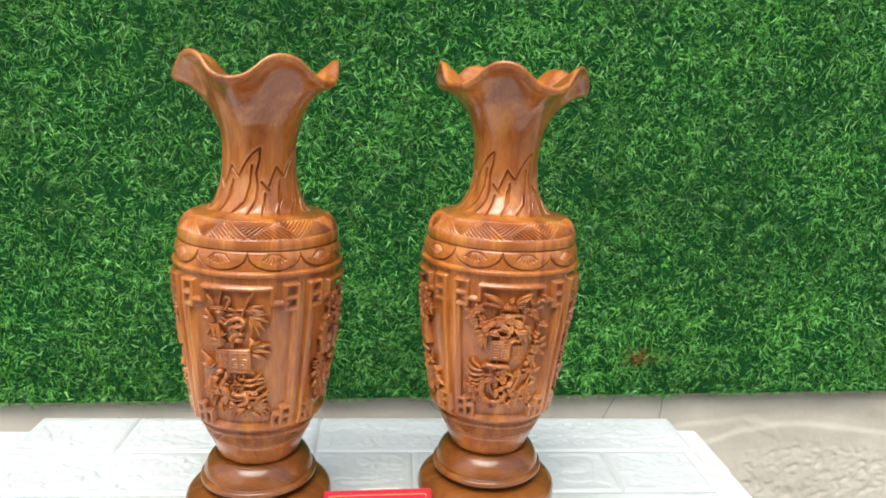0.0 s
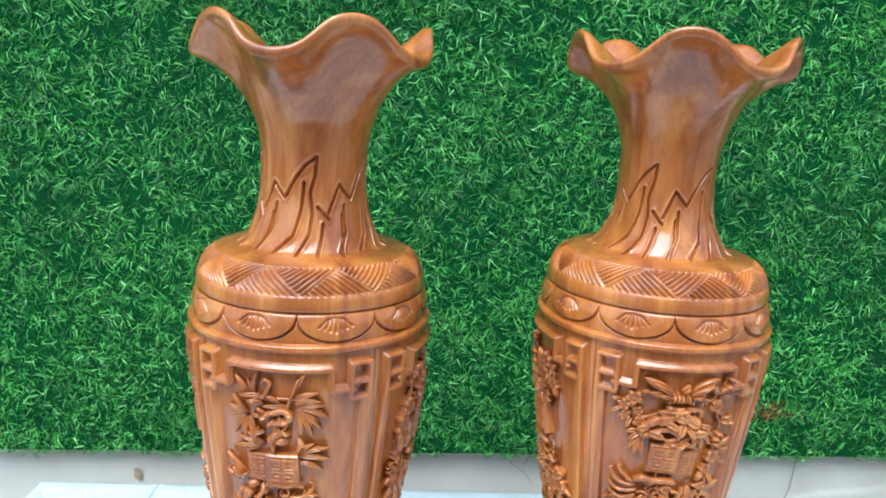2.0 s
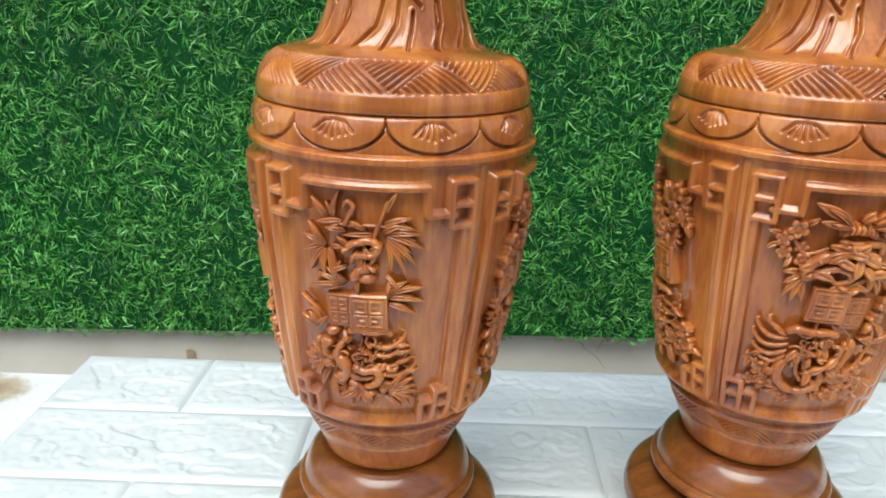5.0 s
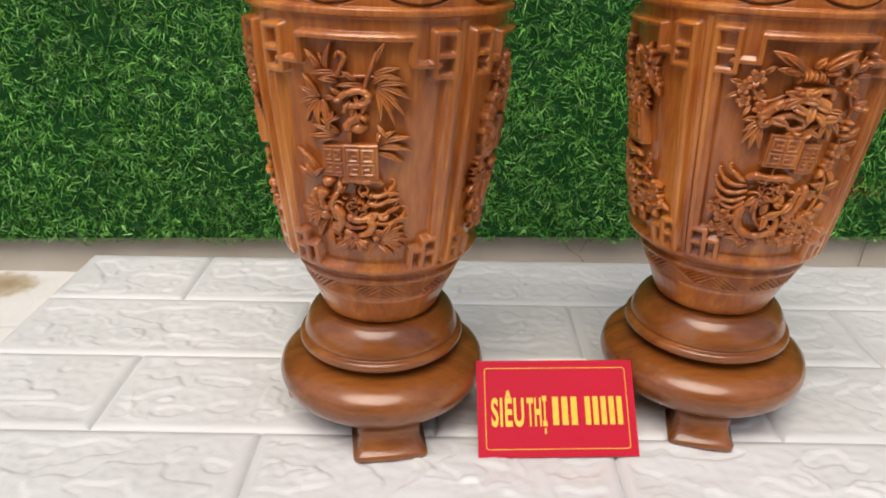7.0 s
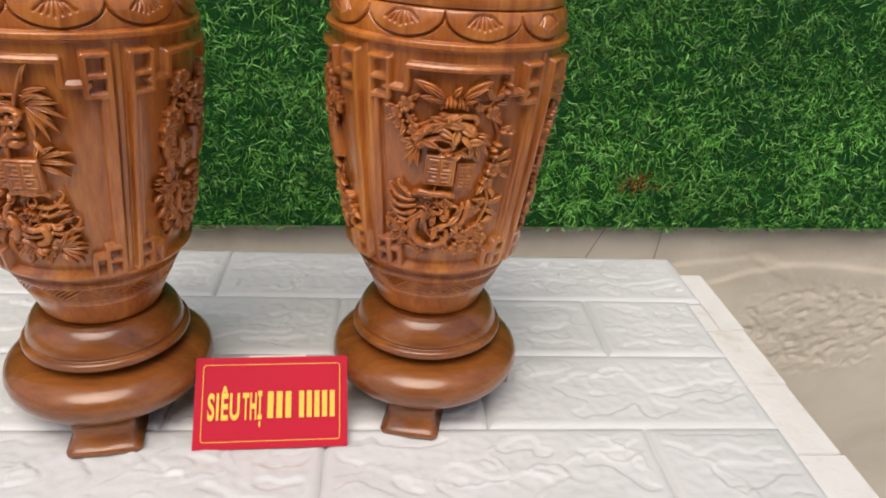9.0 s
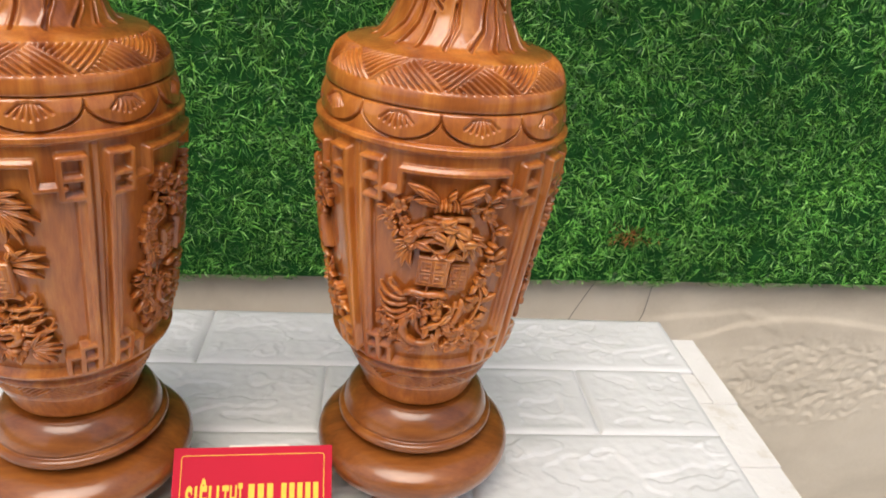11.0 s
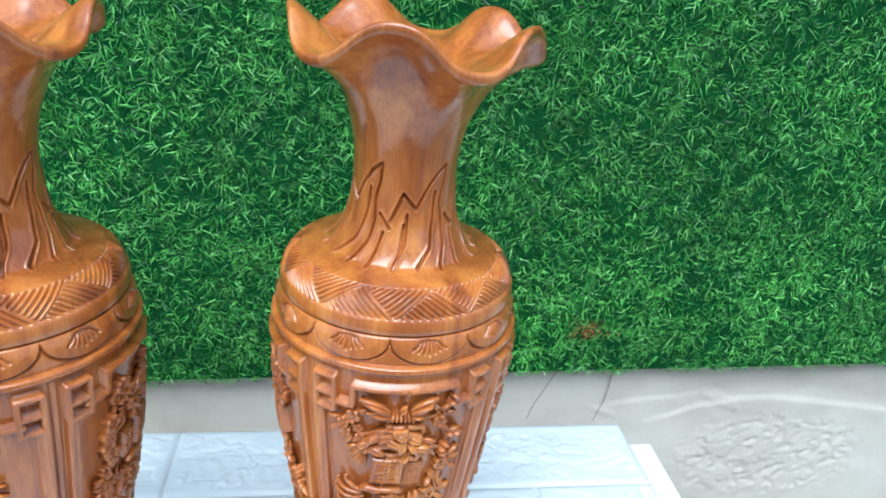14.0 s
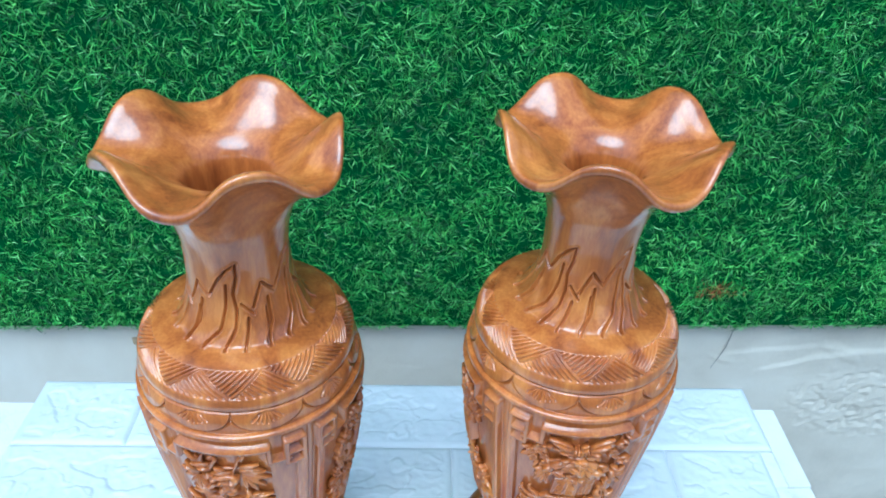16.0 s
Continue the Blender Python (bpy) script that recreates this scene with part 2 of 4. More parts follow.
# ---- grass mat ----
def build_grass():
    rng = np.random.default_rng(4)
    x0, x1, z0, z1 = -1.25, 1.55, -0.044, 1.15
    mat_ob = tagged(new("artificial_grass_mat"), "green artificial grass mat hung on the plaster wall", "grass mat", kind="stuff")
    mat_ob.matrix_world = pose(0, WALL_Y, z0 + 0.0055, 0, -1.05, 0)
    bm = bmesh.new()
    box(bm, x0, x1, -0.016, -0.006, 0.002, z1 - z0)
    part("backing", bm_mesh("backing", bm, BACKING), mat_ob)

    def blades(n, xa, xb, za, zb, lmin, lmax, wmin, wmax):
        # blades grow in stitched tufts that fan out from their middle
        tufts = max(1, n // 15)
        home = rng.integers(0, tufts, n)
        tx, tz, lean = rng.uniform(xa, xb, tufts), rng.uniform(za, zb, tufts) - z0, rng.normal(0, 0.5, (tufts, 2))
        off = rng.normal(0, 0.0026, (n, 2))
        base = np.stack([tx[home] + off[:, 0], np.full(n, -0.014), tz[home] + off[:, 1]], 1)
        az = np.arctan2(off[:, 1] / 0.0026 + lean[home, 1] - 0.25 + rng.normal(0, 0.6, n), off[:, 0] / 0.0026 + lean[home, 0] + rng.normal(0, 0.6, n))
        out = rng.uniform(0.25, 1.0, n)
        d = np.stack([np.cos(az) * (1 - 0.45 * out), -0.15 - out * 0.85, np.sin(az) * (1 - 0.45 * out) - 0.05], 1)
        d /= np.linalg.norm(d, axis=1)[:, None]
        turn = az + rng.normal(0, 0.7, n)
        bend = np.stack([np.cos(turn), np.full(n, 0.25), np.sin(turn) - 0.12], 1)
        length = rng.uniform(lmin, lmax, n)[:, None]
        width = rng.uniform(wmin, wmax, n)[:, None]
        side = np.cross(d, rng.normal(0, 1, (n, 3)))
        side /= np.linalg.norm(side, axis=1)[:, None]
        pts = []
        for s, w in ((0, 0.9), (0.55, 1.0)):
            c = base + d * length * s + bend * length * 0.8 * s * s
            pts += [c - side * width * w / 2, c + side * width * w / 2]
        pts.append(base + d * length + bend * length * 0.8)
        v = np.stack(pts, 1)
        # the cut lower edge keeps the blades nearly level with it
        v[:, :, 2] = np.maximum(v[:, :, 2], rng.uniform(-0.004, 0.003, n)[:, None])
        v = v.reshape(-1, 3)
        o = np.arange(n)[:, None] * 5
        f4 = o + [0, 1, 3, 2]
        f3 = o + [2, 3, 4]
        return v, f4.tolist() + f3.tolist()

    for name, args in (("blades", (235000, -0.85, 1.12, z0, 0.66, 0.006, 0.0125, 0.0006, 0.0013)),
                       ("outer_blades", (11000, x0, -0.85, z0, z1, 0.014, 0.022, 0.002, 0.003)),
                       ("outer_blades", (11000, 1.12, x1, z0, z1, 0.014, 0.022, 0.002, 0.003)),
                       ("outer_blades", (22000, -0.85, 1.12, 0.66, z1, 0.014, 0.022, 0.002, 0.003))):
        v, f = blades(*args)
        tagged(part(name, mesh_of(name, v, f, GRASS), mat_ob), kind="stuff")
    # a few loose blades hang below the lower edge
    v, f = blades(220, -0.85, 1.12, z0 - 0.001, z0 + 0.004, 0.008, 0.015, 0.0006, 0.0011)
    v[:, 2] -= 0.004
    tagged(part("loose_blades", mesh_of("loose_blades", v, f, GRASS), mat_ob), kind="stuff")
    # rust-coloured tuft
    v, f = blades(150, 0.366, 0.398, 0.017, 0.024, 0.006, 0.010, 0.0006, 0.0012)
    part("faded_tuft", mesh_of("faded_tuft", v, f, RUST), mat_ob, "rust-brown faded tuft of blades")
    v, f = blades(60, 0.392, 0.43, 0.015, 0.021, 0.006, 0.010, 0.0006, 0.0011)
    part("faded_tuft", mesh_of("faded_tuft", v, f, RUST), mat_ob, "rust-brown faded tuft of blades")


build_grass()

# ---- foam brick panel on its table ----
BACK, PITCH, LENGTH, LEFT, RIGHT = 0.907, 0.0903, 0.2265, -0.421, 0.380
ROWS_OF_BRICK = 7
FRONT = BACK - ROWS_OF_BRICK * PITCH


def brick_mesh(x0, x1, y0, y1, seed):
    nx, ny = max(8, int((x1 - x0) / 0.0017)), int((y1 - y0) / 0.0017)
    us = np.concatenate([[0, 0.0009, 0.0020], np.linspace(0.006, x1 - x0 - 0.006, nx), [x1 - x0 - 0.0020, x1 - x0 - 0.0009, x1 - x0]])
    vs = np.concatenate([[0, 0.0009, 0.0020], np.linspace(0.006, y1 - y0 - 0.006, ny), [y1 - y0 - 0.0020, y1 - y0 - 0.0009, y1 - y0]])
    verts = []
    for v in vs:
        for u in us:
            e = min(u, x1 - x0 - u, v, y1 - y0 - v)
            drop = -0.0034 if e <= 1e-6 else (-0.0022 if e < 0.0015 else (-0.0006 if e < 0.003 else 0.0))
            n = noise.noise((u * 16 + seed * 3.7, v * 34, seed)) + 0.5 * noise.noise((u * 50, v * 75 + seed, seed + 5))
            t = n * 1.7 + 10.4
            fr = t - math.floor(t)
            layer = (math.floor(t) - 10 + float(smoothstep(0.90, 1.0, fr)) - 0.25 * float(smoothstep(0.70, 0.90, fr)) * float(smoothstep(1.0, 0.92, fr))) / 2.3
            crease = noise.noise((u * 15 + seed, v * 30 + 4 * u, seed + 9)) + 0.25 * noise.noise((u * 70, v * 90, seed + 3))
            fold = max(0.0, 1 - abs(crease) / 0.045) * float(smoothstep(-0.1, 0.25, noise.noise((u * 11, v * 17, seed + 21))))
            fine = 0.0007 * noise.noise((u * 130, v * 150, seed)) + 0.0016 * fold
            keep = float(smoothstep(0.005, 0.013, e))
            verts.append((x0 + u, y0 + v, drop + keep * (0.0027 * layer + fine + 0.0006 * noise.noise((u * 28 + seed, v * 60, seed + 2)))))
    return mesh_of("brick", verts, grid_faces(len(vs), len(us), False), FOAM)


def build_panel():
    panel = tagged(new("foam_brick_panel"), "white embossed foam brick-pattern panel laid flat on a table", "foam panel")
    panel.location = (0, 0, -0.012)
    bm = bmesh.new()
    box(bm, LEFT + 0.001, RIGHT - 0.0150, FRONT, BACK - 0.001, 0.0, 0.0078, 0.0008)
    box(bm, RIGHT - 0.0150, RIGHT - 0.001, BACK - PITCH, BACK - 0.001, 0.0, 0.0078, 0.0008)
    part("base_sheet", bm_mesh("base_sheet", bm, FOAM), panel)
    # interlocking edge strip with staggered slits
    cuts = [0.876, 0.771, 0.691, 0.610, 0.530, 0.447, 0.363, FRONT]
    for i in range(len(cuts) - 1):
        bm = bmesh.new()
        wide = (0.0240, 0.0225, 0.0210, 0.0230, 0.0220, 0.0230, 0.0220)[i]
        box(bm, RIGHT if i == 0 else RIGHT - 0.0140, RIGHT + wide, cuts[i + 1] + 0.0012, cuts[i], 0.0, 0.0085, 0.0008)
        part("edge_strip", bm_mesh("edge_strip", bm, FLANGE), panel, "bare creased foam edge strip")
    bm = bmesh.new()
    box(bm, RIGHT - 0.0140, RIGHT - 0.0004, 0.7715, BACK - PITCH - 0.001, 0.0005, 0.0085, 0.0006)
    part("edge_strip", bm_mesh("edge_strip", bm, FLANGE), panel, "bare creased foam edge strip")
    left_cuts = [0.877, 0.770, 0.690, 0.610, 0.530, 0.447, 0.363, FRONT]
    for i in range(len(left_cuts) - 1):
        bm = bmesh.new()
        box(bm, LEFT - 0.085 - 0.006 * (i % 2), LEFT, left_cuts[i + 1] + 0.0012, left_cuts[i], 0.0, 0.0070, 0.0008)
        part("edge_strip", bm_mesh("edge_strip", bm, FLANGE), panel, "bare creased foam edge strip")
    for row in range(ROWS_OF_BRICK):
        y1 = BACK - row * PITCH
        joints = [LEFT] + [x for x in (-0.302 + LENGTH * k - (0 if row % 2 == 0 else LENGTH / 2) for k in range(-1, 5)) if LEFT + 0.02 < x < RIGHT - 0.03] + [RIGHT if row == 0 else RIGHT - 0.0135]
        for a, b in zip(joints, joints[1:]):
            ob = part("brick", brick_mesh(a, b, y1 - PITCH, y1, row * 7.3 + a * 11), panel)
            ob.location = (0, 0, 0.012)
    return panel


build_panel()


def build_table():
    table = tagged(new("low_table"), "plain dark wooden table under the foam panel", "table")
    table.location = (0, 0, -0.75)
    bm = bmesh.new()
    box(bm, -0.38, 0.35, FRONT + 0.03, 0.86, 0.71, 0.738, 0.002)
    part("tabletop", bm_mesh("tabletop", bm, TABLE_WOOD), table)
    for x in (-0.35, 0.29):
        for y in (FRONT + 0.06, 0.79):
            bm = bmesh.new()
            box(bm, x, x + 0.04, y, y + 0.04, 0.0, 0.71, 0.002)
            part("leg", bm_mesh("leg", bm, TABLE_WOOD), table)


build_table()

# ---- carved vases ----
REST = 0.0805   # height of the vase's underside above the panel
PROFILE = [(0.0, .0805), (.0345, .0805), (.0362, .0815), (.0405, .0905), (.0438, .0985), (.0445, .1000), (.0440, .1010), (.0458, .1025), (.0512, .1138),
           (.0520, .1150), (.0515, .1165), (.0498, .1180), (.0520, .1200), (.0548, .1222), (.0550, .1240), (.0540, .1252), (.0552, .1290), (.0570, .1380), (.0602, .1600),
           (.0640, .1900), (.0674, .2170), (.0698, .2400), (.0706, .2540), (.0710, .2600), (.0711, .2618), (.0718, .2624), (.0740, .2630), (.0747, .2640), (.0746, .2658), (.0732, .2668), (.0713, .2672),
           (.0715, .2690), (.0712, .2760), (.0698, .2806), (.0690, .2820), (.0664, .2825), (.0664, .2832), (.0690, .2838), (.0697, .2846), (.0700, .2870), (.0694, .2912),
           (.0688, .2925), (.0676, .2965), (.0650, .3010), (.0610, .3044), (.0570, .3062), (.0520, .3074), (.0450, .3086), (.0425, .3094),
           (.0402, .3120), (.0370, .3185), (.0336, .3285), (.0314, .3430), (.0312, .3560), (.0322, .3680), (.0347, .3800), (.0388, .3905),
           (.0440, .4010), (.0500, .4105), (.0562, .4180), (.0620, .4226), (.0665, .4246), (.0688, .4264), (.0692, .4290), (.0675, .4310), (.0640, .4304),
           (.0590, .4278), (.0520, .4248), (.0450, .4212), (.0380, .4172), (.0320, .4138), (.0272, .4098), (.0242, .4045), (.0226, .3960), (.0220, .3800), (.0218, .3600), (.0215, .3300), (.0, .3280)]
# flame outlines on the neck, degrees and height, repeated every 72 degrees
FLAMES = [[(-33, .3387), (-21.6, .3505), (-11, .358), (0, .3625), (-1, .3527), (-6, .342), (-3.4, .3313), (-5.5, .3195), (-15, .3085)],
          [(-12.5, .348), (-14.5, .333), (-20, .3185), (-33, .3095)],
          [(-59, .3313), (-47, .347), (-40, .3425), (-33, .3387)],
          [(-42, .3355), (-43, .3205), (-52, .3095)],
          [(1.5, .3345), (7, .331), (13, .3275)],
          [(7, .325), (5, .317), (1.5, .309)],
          [(27, .330), (25, .3165), (21, .309)]]


def resampled(points, step_of):
    """A smooth line through the profile's points (radius, height), with the spacing that step_of(height, past the top) asks for."""
    p = np.array(points, float)
    h = np.linalg.norm(np.diff(p, axis=0), axis=1)
    s = np.concatenate([[0], np.cumsum(h)])
    d = np.diff(p, axis=0) / h[:, None]
    m = np.zeros_like(p)
    m[0], m[-1] = d[0], d[-1]
    w1, w2 = (2 * h[1:] + h[:-1])[:, None], (h[1:] + 2 * h[:-1])[:, None]
    same = d[:-1] * d[1:] > 1e-12
    m[1:-1] = np.where(same, (w1 + w2) / (w1 / np.where(same, d[:-1], 1) + w2 / np.where(same, d[1:], 1)), 0)
    fine = np.arange(0, s[-1], 0.00005)
    i = np.clip(np.searchsorted(s, fine, side="right") - 1, 0, len(h) - 1)
    t, hh = ((fine - s[i]) / h[i])[:, None], h[i][:, None]
    q = (2 * t ** 3 - 3 * t ** 2 + 1) * p[i] + (t ** 3 - 2 * t ** 2 + t) * hh * m[i] + (3 * t ** 2 - 2 * t ** 3) * p[i + 1] + (t ** 3 - t ** 2) * hh * m[i + 1]
    past = np.arange(len(q)) > np.argmax(q[:, 1])
    count = np.concatenate([[0], np.cumsum(0.00005 / step_of(q[:-1, 1], past[:-1]))])
    n = int(count[-1])
    return np.stack([np.interp(np.linspace(0, count[-1], n), count, q[:, k]) for k in (0, 1)], 1)


def vase_step(z, past):
    """Close rows where the carving is fine, wide ones on plain and hidden turning."""
    step = np.full(len(z), 0.0011)
    for z0, z1, value in ((.0, .1000, .0016), (.1025, .1145, .00042), (.1235, .2620, .00070), (.2620, .3070, .00044), (.3080, .3670, .00064), (.3670, .4400, .0013)):
        step[(z > z0) & (z < z1)] = value
    step[past] = 0.0024
    return step


def seg_dist(px, py, ax, ay, bx, by):
    dx, dy = bx - ax, by - ay
    t = np.clip(((px - ax) * dx + (py - ay) * dy) / (dx * dx + dy * dy + 1e-12), 0, 1)
    return np.hypot(px - ax - t * dx, py - ay - t * dy)


def fret_segments():
    """One half of a panel's raised key-pattern frame, degrees and height; the other half mirrors it."""
    def ring(s0, s1, z0, z1):
        return [((s0, z0), (s1, z0)), ((s1, z0), (s1, z1)), ((s1, z1), (s0, z1)), ((s0, z1), (s0, z0))]
    segs = [((0, .2330), (20, .2330)), ((20, .2330), (20, .2215)), ((20, .2215), (29, .2215))]
    segs += ring(27.5, 35.5, .2255, .2350)
    segs += [((27.5, .2255), (27.5, .2165)), ((35.5, .2255), (35.5, .2165)), ((27.5, .2165), (35.5, .2165))]
    segs += [((35.5, .2165), (35.5, .1318))]
    segs += ring(28.5, 35.5, .1235, .1318) + [((28.5, .1235), (28.5, .1150)), ((35.5, .1235), (35.5, .1150))]
    segs += [((28.5, .1262), (22.5, .1262)), ((22.5, .1262), (22.5, .1150)), ((0, .1150), (36, .1150))]
    return [((a * 1.14, b), (c * 1.14, d)) for (a, b), (c, d) in segs]


FRETS = fret_segments()


def carve_height(z):
    """Heights of the carving as drawn up, stretched to the panel's true height."""
    return np.interp(z, [.1100, .1148, .1800, .2350, .2400], [.1225, .1278, .1945, .2562, .2615])


def vase_surface(panel_az, flame_az, wave_az, petal_az, neck):
    """The turned and carved wooden body: a dense lathe with every groove and frame cut in relief."""
    prof = resampled(PROFILE, vase_step)
    front = np.linspace(-108, 108, 550)
    rear = np.linspace(108, 252, 50)[1:-1]
    deg = np.concatenate([front, rear])
    tang = np.gradient(prof, axis=0)
    nrm = np.stack([tang[:, 1], -tang[:, 0]], 1)
    nrm /= np.linalg.norm(nrm, axis=1)[:, None] + 1e-9
    R, Z = prof[:, :1], prof[:, 1:]
    top = int(np.argmax(prof[:, 1]))
    outer = (np.arange(len(prof)) <= top)[:, None]
    D = deg[None, :]
    mm = radians(1) * R
    h = np.zeros((len(prof), len(deg)))
    # flames on the neck
    sel = (prof[:, 1] > .3085) & (prof[:, 1] < .366) & outer[:, 0]
    best = np.full((int(sel.sum()), len(deg)), 1.0)
    for line in FLAMES:
        for (a, za), (b, zb) in zip(line, line[1:]):
            mid = (a + b) / 2
            loc = (D - flame_az - mid + 36) % 72 - 36 + mid
            best = np.minimum(best, seg_dist(loc * mm[sel], Z[sel], a * mm[sel], za, b * mm[sel], zb))
    h[sel] -= 0.0028 * np.exp(-(best / 0.00074) ** 4)
    h[sel] += 0.0005 * np.exp(-((best - 0.0015) / 0.0008) ** 2)
    # hatched triangles on the shoulder and near the foot

    def hatch(z0, z1, period, lines, depth, shift):
        s = (prof[:, 1] > z0) & (prof[:, 1] < z1) & outer[:, 0]
        v = (np.cumsum(np.linalg.norm(tang[s], axis=1))[:, None])
        v = v / v[-1]
        u = ((D - shift) / period) % 1.0
        up = v < 1 - np.abs(2 * u - 1)
        coord = np.where(up, u + v / 2, u - v / 2)
        g = 0.5 - 0.5 * np.cos(2 * np.pi * lines * coord)
        ridge = g ** 0.5
        fade = smoothstep(0, 0.07, v) * smoothstep(1, 0.93, v)
        edge = smoothstep(0.015, 0.05, np.abs(v - (1 - np.abs(2 * u - 1))))
        h[s] -= depth * (1 - ridge) * fade * edge + depth * 0.45 * (1 - edge) * fade

    hatch(.2926, .3060, 36.0, 10, 0.0024, petal_az + 2)
    hatch(.1030, .1140, 36.0, 8, 0.0024, panel_az)
    # petal band
    s = (prof[:, 1] > .2673) & (prof[:, 1] < .2822) & outer[:, 0]
    u = ((D - petal_az) / 36.0) % 1.0
    arc = .2816 - 0.0136 * np.sqrt(np.clip(1 - (2 * u - 1) ** 2, 0, 1))
    dist = np.minimum(np.abs(Z[s] - arc) / np.sqrt(1 + (0.62 * (2 * u - 1) / np.sqrt(np.clip(1 - (2 * u - 1) ** 2, 0.05, 1))) ** 2), 1)
    inside = smoothstep(-0.0006, 0.0006, Z[s] - arc)
    h[s] += 0.0010 * inside - 0.0030 * np.exp(-(dist / 0.00062) ** 4)
    for k in range(-3, 4):
        a0, a1 = 0.48 + 0.032 * k, 0.48 + 0.068 * k
        d = seg_dist(u * 36 * mm[s], Z[s], a0 * 36 * mm[s], .2812 - 0.0002 * abs(k), a1 * 36 * mm[s], .2736 + 0.0010 * abs(k))
        h[s] -= 0.0020 * np.exp(-(d / 0.00058) ** 2)
    # four framed panels
    s = (prof[:, 1] > .1240) & (prof[:, 1] < .2622) & outer[:, 0]
    q = (D - panel_az + 45) % 90 - 45
    a = np.abs(q)
    ms = mm[s]
    best = np.full((int(s.sum()), len(deg)), 1.0)
    for (p, zp), (r, zr) in FRETS:
        best = np.minimum(best, seg_dist(a * ms, Z[s], p * ms, carve_height(zp), r * ms, carve_height(zr)))
    h[s] += 0.0054 * smoothstep(0.00165, 0.00125, best)
    ends = smoothstep(.1245, .1262, Z[s]) * smoothstep(.2621, .2612, Z[s])
    board = smoothstep(carve_height(.1318), carve_height(.1326), Z[s]) * smoothstep(carve_height(.2168), carve_height(.2160), Z[s])
    h[s] = np.maximum(h[s], 0.0038 * smoothstep(36.0, 36.7, a) * smoothstep(42.3, 41.6, a) * board)
    h[s] += 0.0012 * smoothstep(43.2, 43.8, a) * ends
    # wavy rim
    w = smoothstep(.031, .0690, R) * (Z > .366)
    slim = 1 - (1 - neck) * smoothstep(.308, .330, Z) * smoothstep(.432, .400, Z)
    c = np.cos(np.radians(5 * (D - wave_az)))
    c = 1.32 * c / np.sqrt(1 + 0.7424 * c * c)
    rr = R * slim + h * nrm[:, :1] - 0.0022 * w * c
    zz = Z + h * nrm[:, 1:] + 0.0094 * w * c - 0.0022 * smoothstep(.366, .420, Z)
    th = np.radians(D)
    shift = -0.0008 * smoothstep(.335, .428, Z)
    verts = np.stack([rr * np.sin(th), shift - rr * np.cos(th), np.broadcast_to(zz - REST, rr.shape)], -1).reshape(-1, 3)
    return verts, grid_faces(len(prof), len(deg))


def panel_radius(z):
    return np.interp(np.asarray(z), [.1290, .1380, .1600, .1900, .2170, .2400, .2560], [.0552, .0570, .0602, .0640, .0674, .0698, .0708])


def on_vase(az, s, z, h):
    """The place on a panel: metres along it from its middle, height above the table, metres proud of its ground."""
    z = carve_height(z)
    h = np.where(h > 0, h * 1.5, h) - 0.0003
    r = panel_radius(z)
    a = np.radians(az) + s / r
    return np.stack([(r + h) * np.sin(a), -(r + h) * np.cos(a), z - REST], -1)


